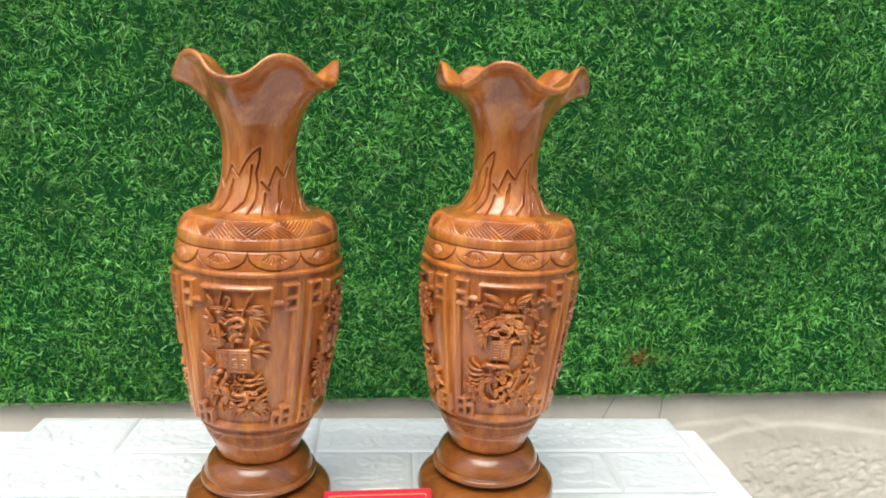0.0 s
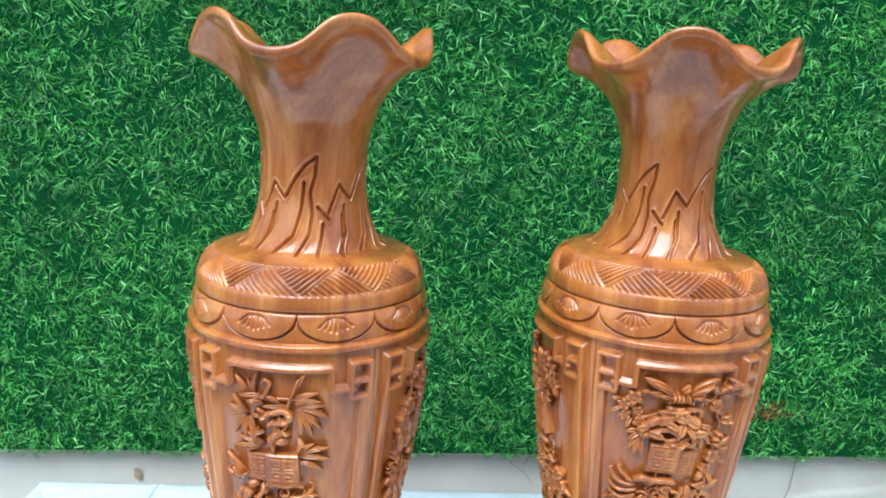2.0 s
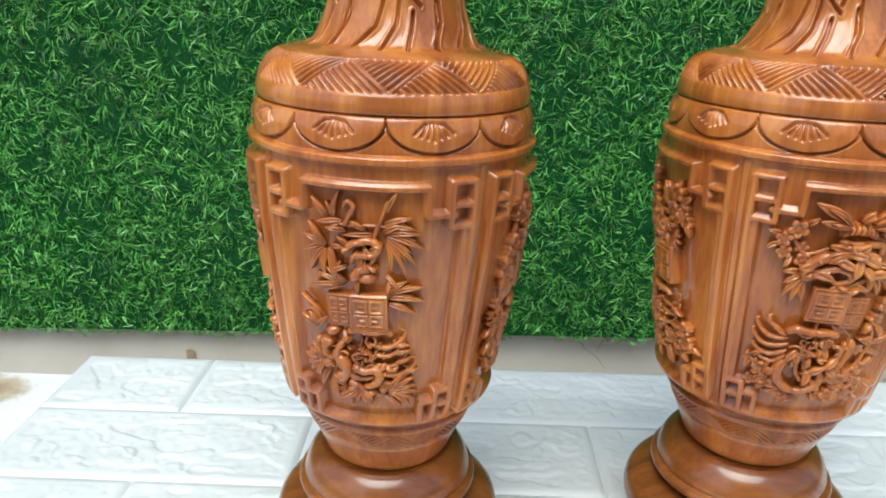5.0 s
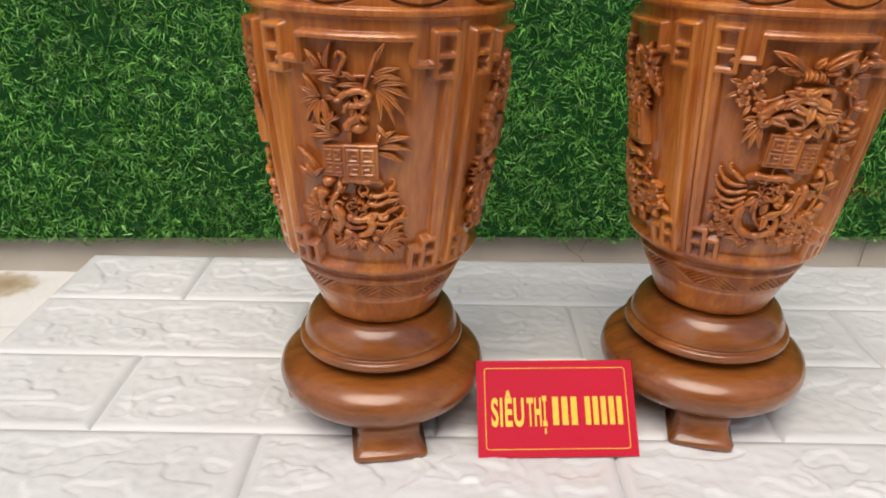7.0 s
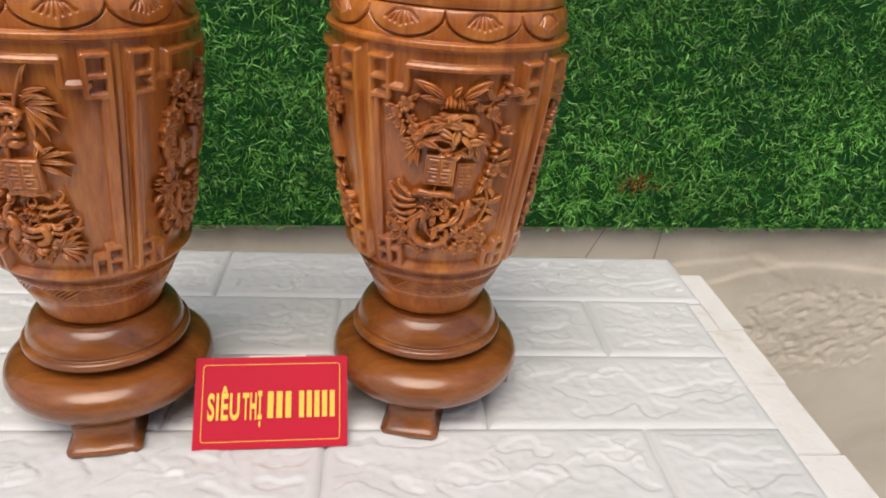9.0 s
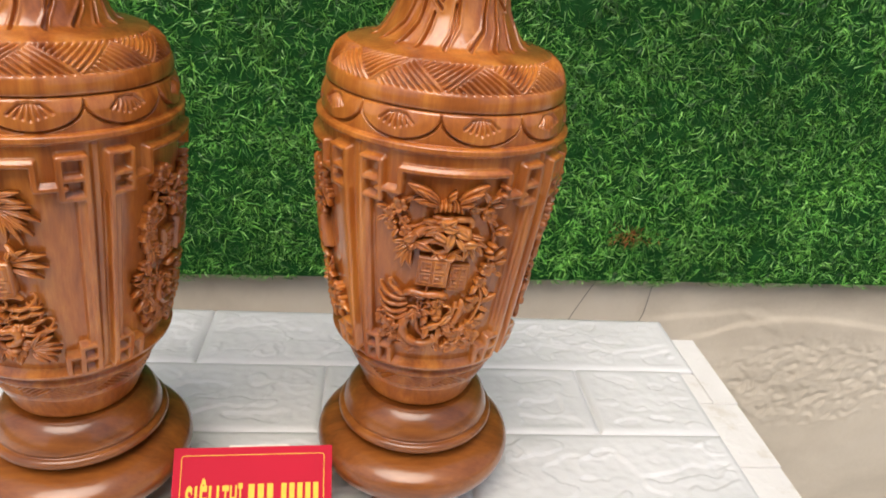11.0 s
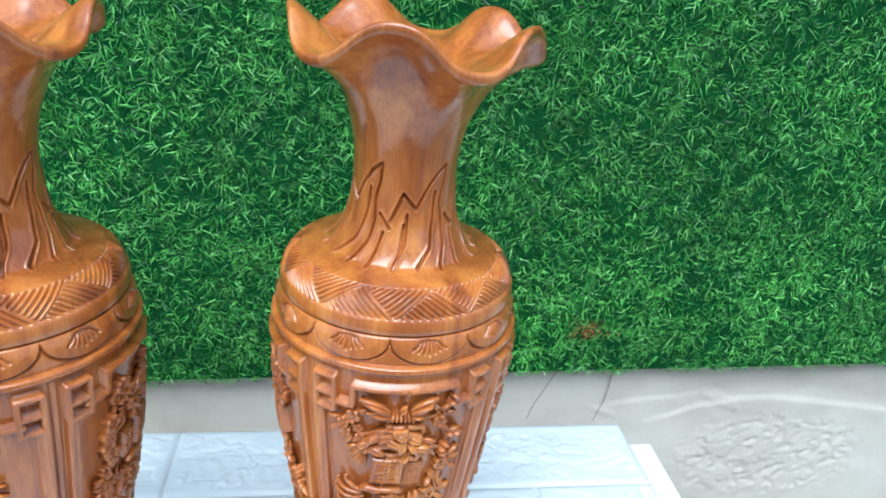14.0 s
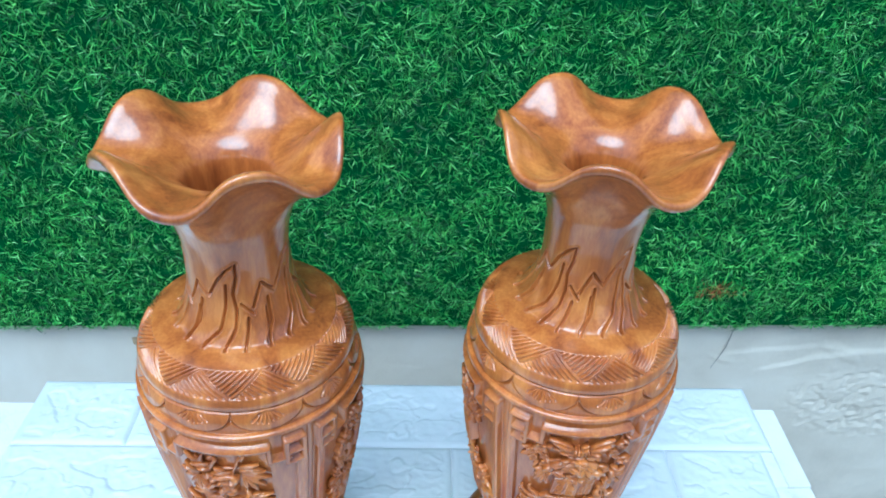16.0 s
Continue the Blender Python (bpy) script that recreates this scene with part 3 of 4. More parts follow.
class Relief:
    """Collects pieces of carving, then hands them out as one mesh per piece."""

    def __init__(self, az, vase, mirror=1, spread=1.0):
        self.az, self.vase, self.mirror, self.spread = az, vase, mirror, spread

    def put(self, name, s, z, h, rows, cols, closed, label=""):
        verts = on_vase(self.az, np.asarray(s) * self.mirror * self.spread, np.asarray(z), np.asarray(h))
        faces = grid_faces(rows, cols, closed)
        if self.mirror < 0:
            faces = [f[::-1] for f in faces]
        return part(name, mesh_of(name, verts, faces, WOOD), self.vase, label)

    def tube(self, name, pts, r0, r1, lift=0.0018, arch=0.0, label="", flat=1.0):
        p = np.array(pts, float)
        k = len(p)
        t = np.linspace(0, k - 1, 5 * k)
        i = np.clip(t.astype(int), 0, k - 2)
        f = (t - i)[:, None]
        pm, pn = p[np.clip(i - 1, 0, k - 1)], p[np.clip(i + 2, 0, k - 1)]
        a, b = p[i], p[i + 1]
        c = 0.5 * (2 * a + (b - pm) * f + (2 * pm - 5 * a + 4 * b - pn) * f ** 2 + (3 * a - pm - 3 * b + pn) * f ** 3)
        d = np.gradient(c, axis=0)
        d /= np.linalg.norm(d, axis=1)[:, None] + 1e-9
        u = np.linspace(0, 1, len(c))[:, None]
        rad = (r0 + (r1 - r0) * u) * np.sqrt(np.clip(1 - (2 * np.clip(u, 0.0, 1) - 1) ** 8, 0.02, 1))
        turns = np.arange(len(c))[:, None]
        rad = rad * (1 + 0.07 * np.sin(turns * 1.3 + 40 * r0 * 1000) + 0.06 * np.sin(turns * 2.3))
        ang = np.linspace(0, 2 * np.pi, 9)[:-1][None, :]
        s = c[:, :1] - d[:, 1:] * rad * np.cos(ang)
        z = c[:, 1:] + d[:, :1] * rad * np.cos(ang)
        h = 0.75 * lift + 0.5 * arch * np.sin(np.pi * u) + rad * np.sin(ang) * flat
        self.put(name, s.ravel(), z.ravel(), h.ravel(), len(c), 8, True, label)

    def leaf(self, s0, z0, angle, length, width, lift=0.0012, curl=0.0022, name="leaf"):
        u = np.linspace(0, 1, 9)[:, None]
        v = np.linspace(-1, 1, 7)[None, :]
        w = width / 2 * 1.5 * np.clip(u + 0.03, 0, 1) ** 0.5 * np.clip(1.02 - u, 0, 1) ** 0.75
        x, y = u * length + 0 * v, v * w
        bend = angle - 14 * u * (1 if math.cos(radians(angle)) > 0 else -1)
        ca, sa = np.cos(np.radians(bend)), np.sin(np.radians(bend))
        s, z = s0 + x * ca - y * sa, z0 + x * sa + y * ca
        h = lift + curl * np.sin(np.pi * 0.75 * u) + 0.0009 * (np.abs(v) - 0.35) * (1 - u) + 0.0004 * (1 - v * v) - 0.0007 * np.exp(-(v / 0.3) ** 2) * np.sin(np.pi * u)
        top = (s, z, h)
        low = (s, z, np.maximum(h - 0.0014, 0.0) * 0.5)
        cols = 14
        S = np.concatenate([top[0], low[0][:, ::-1]], 1)
        Zz = np.concatenate([top[1], low[1][:, ::-1]], 1)
        H = np.concatenate([top[2], low[2][:, ::-1]], 1)
        self.put(name, S.ravel(), Zz.ravel(), H.ravel(), 9, cols, True)

    def dome(self, name, s0, z0, a, b, height, angle=0.0, lift=0.0, wobble=0.0, lobes=5):
        u = np.linspace(0, np.pi / 2, 6)[:, None]
        t = np.linspace(0, 2 * np.pi, 15)[:-1][None, :]
        rr = np.cos(u) * (1 + wobble * np.cos(lobes * t))
        x, y = a * rr * np.cos(t), b * rr * np.sin(t)
        ca, sa = math.cos(radians(angle)), math.sin(radians(angle))
        self.put(name, (s0 + x * ca - y * sa).ravel(), (z0 + x * sa + y * ca).ravel(), (lift + height * np.sin(u) + 0 * t).ravel(), 6, 14, True)

    def blossom(self, s0, z0, size, turn=0.0, lift=0.0010):
        """Five cupped petals round a raised eye, one mesh."""
        n = 40
        rows = [(0.0, 0.55), (0.22, 0.75), (0.30, 0.35), (0.62, 0.80), (0.85, 0.95), (1.0, 0.55), (0.97, 0.0)]
        t = np.linspace(0, 2 * np.pi, n + 1)[:-1]
        lobe = 0.55 + 0.45 * np.abs(np.cos(2.5 * (t - radians(turn)))) ** 0.6
        S, Zz, H = [], [], []
        for f, hh in rows:
            r = size * f * (lobe if f > 0.3 else 1)
            crease = 0.45 + 0.55 * (lobe if f > 0.3 else 1)
            S.append(s0 + r * np.cos(t))
            Zz.append(z0 + r * np.sin(t))
            H.append(np.full(n, lift + hh * size * 0.55) * crease)
        H[-1] = np.zeros(n)
        self.put("blossom", np.concatenate(S), np.concatenate(Zz), np.concatenate(H), len(rows), n, True)

    def plaque(self, s0, z0, w, hgt, thick, tilt=0.0, label="square seal tablet with a carved key pattern"):
        """A bevelled tablet with a raised edge and a key pattern."""
        n = 45
        g = np.linspace(-1, 1, n)
        X, Y = np.meshgrid(g, g)
        e = np.minimum(1 - np.abs(X), 1 - np.abs(Y))
        H = thick * smoothstep(-0.01, 0.03, e) + 0.0004 * smoothstep(0.16, 0.10, e) * smoothstep(0.0, 0.05, e)
        m = np.maximum(np.abs(np.abs(X) - 0.40), np.abs(np.abs(Y) - 0.40))
        key = np.maximum(smoothstep(0.065, 0.030, np.abs(m - 0.30)), smoothstep(0.060, 0.030, np.abs(Y) - 0.40 + 0 * X) * smoothstep(0.06, 0.03, np.abs(np.abs(Y) - 0.40)) * (np.abs(X) > 0.14) * (np.abs(X) < 0.5)) * ((np.abs(X) < 0.74) & (np.abs(Y) < 0.74))
        H = H + 0.0008 * key
        H[0], H[-1], H[:, 0], H[:, -1] = 0.0, 0.0, 0.0, 0.0
        ca, sa = math.cos(radians(tilt)), math.sin(radians(tilt))
        x, y = X * w / 2, Y * hgt / 2
        self.put("seal_tablet", (s0 + x * ca - y * sa).ravel(), (z0 + x * sa + y * ca).ravel(), H.ravel(), n, n, False, label)


def creature_scroll(rf, z_off=0.0, seed=11):
    """The tangle of scrolls, streaming strands and knots under the tablets."""
    rng = random.Random(seed)
    for k in range(5):
        y = .1640 - 0.0050 * k + rng.uniform(-.0008, .0008) + z_off
        x, l = 0.003 + 0.0010 * k, rng.uniform(.80, 1.15)
        rf.tube("streaming_strand", [(x, y - .0040), (x + .006 * l, y - .0050), (x + .011 * l, y - .0030), (x + .0145 * l, y + .0010), (x + .0150 * l, y + .0042), (x + .0125 * l, y + .0050)], rng.uniform(.0011, .0016), 0.0005, 0.0030, 0.0010)
        rf.leaf(x + .009 * l, y - .0040, rng.uniform(-10, 60), rng.uniform(.006, .010), .0026, 0.0022)
    rf.tube("scroll_body", [(-0.008, .1660 + z_off), (-0.003, .1682 + z_off), (0.003, .1672 + z_off), (0.009, .1680 + z_off), (0.0125, .1655 + z_off)], 0.0021, 0.0014, 0.0034, 0.001)
    rf.tube("scroll_body", [(-0.010, .1605 + z_off), (-0.0135, .1545 + z_off), (-0.0125, .1480 + z_off), (-0.0085, .1430 + z_off), (-0.0020, .1405 + z_off), (0.0045, .1420 + z_off)], 0.0020, 0.0013, 0.0030, 0.001)
    rf.tube("scroll_body", [(0.0095, .1500 + z_off), (0.0060, .1455 + z_off), (0.0000, .1450 + z_off), (-0.0050, .1480 + z_off)], 0.0015, 0.0009, 0.0030, 0.001)
    for k in range(26):
        s, z = rng.gauss(-0.001, 0.0048), rng.gauss(.1560, .0052) + z_off
        rf.dome("scroll_knob", s, z, rng.uniform(.0009, .0024), rng.uniform(.0007, .0014), rng.uniform(.0024, .0048), rng.uniform(0, 180), 0.0006, 0.12, 3)
    for k in range(18):
        a, r = rng.uniform(0, 6.28), rng.uniform(.6, 1.2)
        s, z = rng.gauss(-0.002, .0075), rng.gauss(.1530, .0085) + z_off
        turn = rng.choice((-1, 1))
        pts = [(s, z)] + [(s + r * .0036 * q * math.cos(a + turn * .55 * q * q), z + r * .0036 * q * math.sin(a + turn * .55 * q * q)) for q in (0.6, 1.0, 1.4, 1.7)]
        rf.tube("curl", pts, 0.0009, 0.0004, rng.uniform(.0022, .0044), 0.0010)
    for k in range(10):
        rf.leaf(rng.gauss(-0.002, .009), rng.gauss(.1500, .008) + z_off, rng.uniform(0, 360), rng.uniform(.005, .009), .0026, 0.0014)


def bamboo_panel(rf):
    rf.plaque(0.0020, .1775, .0172, .0178, .0042, 1)
    rf.plaque(-0.0122, .1765, .0118, .0165, .0022, 3)
    # stem
    rf.tube("bamboo_stem", [(-0.005, .192), (-0.002, .197), (0.003, .1985)], 0.0026, 0.0022, 0.0026)
    rf.dome("bamboo_knot", 0.001, .1935, .0055, .0033, .0042, 5)
    rf.tube("bamboo_stem", [(-0.006, .2000), (-0.0035, .2035), (0.004, .2045), (0.0065, .2085), (0.002, .2105), (-0.005, .2085), (-0.009, .2055)], 0.0016, 0.0018, 0.0030, 0.001)
    rf.tube("bamboo_stem", [(0.0045, .211), (0.006, .216), (0.0085, .222), (0.0105, .2275)], 0.0011, 0.0007, 0.0024)
    rf.tube("twig", [(-0.009, .2155), (-0.006, .2210), (-0.0045, .2245), (-0.0075, .2262), (-0.0092, .2235)], 0.0014, 0.0010, 0.0024)
    rf.tube("twig", [(-0.018, .2175), (-0.009, .2160), (0.004, .2165), (0.012, .2160)], 0.0009, 0.0008, 0.0016)
    for s, z, a, l in ((0.010, .211, -68, .013), (0.010, .211, -48, .0165), (0.010, .2115, -28, .017), (0.0105, .2125, -6, .017), (0.010, .2130, 16, .014), (0.008, .2135, 40, .010), (0.004, .2125, 168, .012),
                       (-0.019, .2065, 112, .011), (-0.019, .2065, 146, .010), (-0.020, .206, 188, .009), (-0.019, .205, 226, .0115), (-0.0185, .2045, 262, .012), (-0.017, .205, 296, .013), (-0.016, .206, 20, .007),
                       (0.009, .2165, 10, .013), (0.009, .2175, 28, .012), (0.010, .2225, 76, .010), (-0.016, .2180, 118, .011), (-0.014, .2180, 88, .012), (-0.010, .2175, 172, .011),
                       (0.0095, .1875, 44, .010), (0.0095, .186, 27, .0165), (0.0095, .1845, 10, .0165), (0.0095, .182, -6, .014),
                       (-0.009, .1905, 130, .010), (-0.010, .1900, 150, .0125), (-0.011, .1890, 172, .014), (-0.021, .171, 124, .0145), (-0.021, .170, 150, .008), (-0.022, .168, 100, .010)):
        rf.leaf(s, z, a, l * 1.06, .0029)
        rf.leaf(s + 0.0006, z - 0.0004, a + 13, l * 0.72, .0024, 0.0006)
    rng = random.Random(3)
    for k in range(16):
        rf.leaf(rng.gauss(0.0, .006), rng.gauss(.2070, .006), rng.uniform(0, 360), rng.uniform(.005, .009), .0026, 0.0016)
    for s, z in ((-0.004, .2035), (0.003, .2045), (0.006, .2085), (-0.003, .2095), (-0.008, .2060), (0.004, .1985), (-0.002, .1965)):
        rf.dome("stem_node", s, z, .0030, .0018, .0040, rng.uniform(0, 180), 0.0008, 0.15, 3)
    creature_scroll(rf)
    # rocks, flowers and broad leaves along the foot of the panel
    for s, z, a, b in ((-0.016, .165, .0042, .0036), (-0.020, .158, .0048, .0038), (-0.014, .152, .0040, .0035), (-0.019, .146, .0042, .004), (-0.012, .1405, .0045, .0033),
                       (-0.006, .1340, .0042, .003), (0.002, .1320, .0036, .0030), (0.008, .1345, .0030, .0028)):
        rf.dome("rock_knob", s, z, a, b, .0042, 20, 0.0, 0.12, 3)
    for s, z, a, l in ((-0.019, .1435, 205, .009), (-0.019, .1425, 240, .011), (-0.016, .1385, 270, .010), (-0.018, .148, 150, .009), (-0.006, .1315, 200, .009), (-0.004, .130, 235, .008),
                       (0.009, .1330, 60, .010), (0.010, .1325, 30, .014), (0.010, .1315, 5, .013), (0.009, .130, -25, .010), (0.004, .1295, 250, .007), (0.012, .1400, 50, .009), (-0.010, .1335, 120, .009)):
        rf.leaf(s, z, a, l, .0042)
    # crouching forms and leaf fans that fill the foot of the panel
    for pts, r0, r1 in (([(-0.013, .1520), (-0.009, .1470), (-0.0095, .1410), (-0.0125, .1370)], .0030, .0018), ([(-0.006, .1480), (-0.002, .1455), (0.003, .1460), (0.0065, .1490)], .0026, .0016),
                        ([(0.004, .1480), (0.0065, .1425), (0.0035, .1375), (-0.0015, .1360)], .0028, .0015), ([(-0.016, .1600), (-0.0195, .1560), (-0.0185, .1510), (-0.0150, .1490)], .0022, .0014),
                        ([(-0.0215, .1610), (-0.0235, .1570), (-0.0215, .1535)], .0020, .0012), ([(-0.008, .1385), (-0.0035, .1365), (0.000, .1330)], .0022, .0012), ([(0.009, .1480), (0.0125, .1465), (0.0150, .1490)], .0018, .0010)):
        rf.tube("carved_form", pts, r0, r1, 0.0030, 0.0014)
    for (s, z), angles, l in (((0.0110, .1345), (-30, -8, 12, 32, 52, 75), .0135), ((-0.0205, .1480), (105, 130, 160, 190, 215, 245), .0105), ((-0.0020, .1345), (-150, -120, -60, -30), .0085), ((-0.0235, .1660), (60, 95, 130), .0095)):
        for k, q in enumerate(angles):
            rf.leaf(s, z, q, l * (1 - 0.12 * (k % 2)), .0034, 0.0024)
    for k in range(14):
        q, z = rng.gauss(-0.004, .0085), rng.gauss(.1415, .0055)
        rf.dome("rock_knob", q, z, rng.uniform(.0014, .0028), rng.uniform(.0011, .0018), rng.uniform(.0026, .0044), rng.uniform(0, 180), 0.0, 0.15, 3)
    for s, z, r in ((0.0045, .1300, .0032), (-0.002, .1285, .0028), (-0.011, .1310, .0030)):
        rf.blossom(s, z, r, 20)


def blossom_panel(rf, seed, tablets=True, thin=False):
    rng = random.Random(seed)
    if tablets:
        rf.plaque(-0.0070, .1800, .0165, .0200, .0042, -2)
        rf.plaque(0.0060, .1775, .0105, .0185, .0026, -3)
    # winged fruit at the top
    if not thin:
        for a, l in ((150, .014), (128, .011), (30, .014), (52, .011)):
            rf.leaf(0.002 + (-.004 if a > 90 else .004), .2205, a, l, .0058, 0.0016)
        for k in range(-2, 3):
            rf.dome("fruit_lobe", 0.002 + 0.0026 * k, .2185 - 0.0003 * k * k, .0019, .0034, .0048 - 0.0004 * abs(k), 0)
    # gnarled branch
    rf.tube("branch", [(0.012, .2155), (0.0125, .209), (0.006, .2045), (-0.004, .2035), (-0.009, .199), (-0.006, .1945), (0.000, .1930)], 0.0016, 0.0011, 0.0030, 0.0014)
    for s, z, a in ((0.012, .213, 160), (0.0125, .209, 20), (0.009, .206, 250), (0.006, .2045, 100), (0.002, .204, 260), (-0.001, .2035, 70), (-0.004, .2035, 130), (-0.007, .2015, 190),
                    (-0.009, .199, 150), (-0.0085, .197, 230), (-0.006, .1945, 60), (-0.004, .194, 280), (0.000, .193, 20), (0.003, .199, 320), (0.008, .2, 60), (0.004, .2065, 140)):
        rf.leaf(s, z, a, rng.uniform(.006, .010), rng.uniform(.0030, .0044), 0.0022)
    rf.tube("branch", [(0.002, .2065), (-0.005, .2110), (-0.013, .2120), (-0.016, .2085)], 0.0010, 0.0008, 0.0024, 0.001)
    rf.tube("branch", [(-0.003, .200), (0.005, .1985), (0.010, .2005)], 0.0012, 0.0009, 0.0028, 0.001)
    rf.tube("branch", [(0.010, .214), (0.018, .208), (0.021, .196), (0.022, .182), (0.020, .166), (0.017, .152), (0.010, .140)], 0.0012, 0.0010, 0.0020, 0.0008)
    spots = [(-0.0165, .2165), (-0.0145, .2075), (-0.0115, .2135), (0.0155, .2195), (0.0185, .2135), (0.0215, .2010), (0.0170, .1965), (0.0225, .1870), (0.0200, .1800),
             (0.0225, .1700), (0.0185, .1590), (0.0200, .1490), (0.0125, .1420), (-0.0190, .1420), (-0.0150, .1365), (-0.0090, .1335), (-0.0225, .1475), (0.0060, .1345), (0.0140, .1325), (-0.0245, .1400), (-0.0200, .1340), (0.0190, .1385), (0.0225, .1570), (-0.0195, .2110), (-0.0215, .2050), (0.0010, .1300), (0.0235, .1930)]
    for s, z in spots:
        rf.blossom(s + rng.uniform(-.001, .001), z + rng.uniform(-.001, .001), rng.uniform(.0034, .0052), rng.uniform(0, 72), rng.uniform(.0008, .0022))
    for s, z in spots:
        for k in range(2):
            rf.leaf(s, z, rng.uniform(0, 360), rng.uniform(.006, .0100), rng.uniform(.0032, .0048), 0.0012)
    for s, z in ((0.012, .2120), (0.0095, .2060), (0.001, .2040), (-0.007, .2010), (-0.0075, .1970), (-0.003, .1935), (0.004, .1990)):
        rf.dome("branch_knot", s, z, .0030, .0019, .0044, rng.uniform(0, 180), 0.0008, 0.15, 3)
    for s, z in ((-0.008, .2130), (-0.018, .2120), (-0.0165, .2030), (0.0185, .1770), (0.0225, .1640), (0.0160, .1440), (-0.0215, .1370), (-0.0120, .1290), (0.000, .1310), (0.0200, .1390)):
        for q in range(4):
            rf.leaf(s, z, rng.uniform(0, 360), rng.uniform(.0045, .0085), rng.uniform(.0026, .0040), 0.0010)
    for a in (200, 180, 160, 225, 140):
        rf.leaf(-0.009, .1955, a, .0105, .0038)
    for a in (-10, 15, -40, 50):
        rf.leaf(0.0105, .2005, a, .0095, .0040)
    rf.mirror *= -1
    creature_scroll(rf, -0.003, seed)
    rf.mirror *= -1


def plum_panel(rf):
    """Winged fruit over a knotted plum trunk, two tablets, a coiling scroll and blossom twigs."""
    rng = random.Random(21)
    rf.plaque(-0.0060, .1812, .0150, .0172, .0042, -2)
    rf.plaque(0.0068, .1772, .0096, .0165, .0024, -3)
    # winged fruit
    for k in range(-3, 4):
        rf.dome("fruit_lobe", -0.0017 + 0.0019 * k, .2168 - 0.0002 * k * k, .0014, .0036 - .0002 * abs(k), .0052 - 0.0003 * abs(k), 4 * k)
    for (s, z), a, l, w in (((-0.0067, 0.2187), 136, .0165, .0066), ((-0.0060, 0.2169), 154, .0120, .0052), ((0.0028, 0.2195), 50, .0150, .0060), ((0.0027, 0.2175), 34, .0075, .0040), ((-0.0023, 0.2201), 75, .0060, .0034)):
        rf.leaf(s, z, a, l, w, 0.0026)
        rf.leaf(s, z, a - 5, l * 0.72, w * 0.4, 0.0040)
    # knotted trunk
    rf.tube("branch", [(-0.0179, 0.1928), (-0.0174, 0.1985), (-0.0120, 0.2037), (-0.0032, 0.2059), (0.0054, 0.2052), (0.0087, 0.2019), (0.0060, 0.1983), (0.0014, 0.1990)], 0.0030, 0.0018, 0.0026, 0.0012)
    rf.tube("branch", [(-0.0184, 0.1921), (-0.0136, 0.1959), (-0.0076, 0.1990), (-0.0017, 0.1973), (-0.0007, 0.1938), (-0.0051, 0.1921), (-0.0082, 0.1938)], 0.0022, 0.0010, 0.0034, 0.0012)
    rf.tube("branch", [(-0.0088, 0.2114), (-0.0042, 0.2100), (0.0032, 0.2104), (0.0090, 0.2097), (0.0099, 0.2054)], 0.0018, 0.0016, 0.0026, 0.0008)
    rf.tube("branch", [(-0.0019, 0.1890), (0.0032, 0.1916), (0.0074, 0.1950), (0.0086, 0.1993)], 0.0013, 0.0014, 0.0022, 0.0006)
    for s, z in ((-0.0141, 0.2019), (-0.0069, 0.2054), (0.0021, 0.2059), (0.0076, 0.2028), (-0.0107, 0.1973), (-0.0166, 0.1950), (-0.0027, 0.1904), (0.0019, 0.1893)):
        rf.dome("branch_knot", s, z, rng.uniform(.0022, .0034), .0018, .0046, rng.uniform(0, 180), 0.0010, 0.18, 3)
    for (s, z), a, l in (((0.0072, 0.1985), -75, .0095), ((0.0081, 0.1985), -55, .0110), ((0.0089, 0.1990), -35, .0110), ((0.0095, 0.1997), -14, .0090), ((0.0097, 0.2007), 8, .0065),
                         ((-0.0184, 0.1950), 205, .0075), ((-0.0183, 0.1938), 225, .0105), ((-0.0179, 0.1928), 243, .0110), ((-0.0174, 0.1921), 262, .0090), ((-0.0196, 0.1959), 170, .0060), ((0.0017, 0.1916), -10, .0060), ((-0.0035, 0.1910), 200, .0060)):
        rf.leaf(s, z, a, l * 1.1, .0036, 0.0020)
    # curling leaves along the trunk
    for k in range(16):
        u = k / 15
        s, z = -0.0150 + 0.0210 * u + rng.uniform(-.0012, .0012), .1980 + 0.0085 * math.sin(math.pi * u) + rng.uniform(-.0016, .0016)
        rf.leaf(s, z, rng.uniform(0, 360), rng.uniform(.0060, .0095), rng.uniform(.0040, .0056), rng.uniform(.0024, .0040))
    # twigs with blossom and buds
    rf.tube("twig", [(-0.0080, 0.2097), (-0.0130, 0.2066), (-0.0173, 0.2045), (-0.0211, 0.2045), (-0.0249, 0.2097), (-0.0270, 0.2140)], 0.0010, 0.0007, 0.0022, 0.0008)
    rf.tube("twig", [(0.0071, 0.2145), (0.0119, 0.2145), (0.0156, 0.2152), (0.0179, 0.2114), (0.0204, 0.2054), (0.0227, 0.2007), (0.0220, 0.1924), (0.0217, 0.1855), (0.0217, 0.1763), (0.0183, 0.1690), (0.0141, 0.1648)], 0.0009, 0.0008, 0.0020, 0.0006)
    rf.tube("twig", [(0.0156, 0.2152), (0.0197, 0.2201), (0.0224, 0.2244), (0.0245, 0.2261)], 0.0008, 0.0006, 0.0020)
    rf.tube("twig", [(0.0190, 0.1700), (0.0210, 0.1617), (0.0193, 0.1534), (0.0161, 0.1451), (0.0114, 0.1368)], 0.0010, 0.0008, 0.0020, 0.0006)
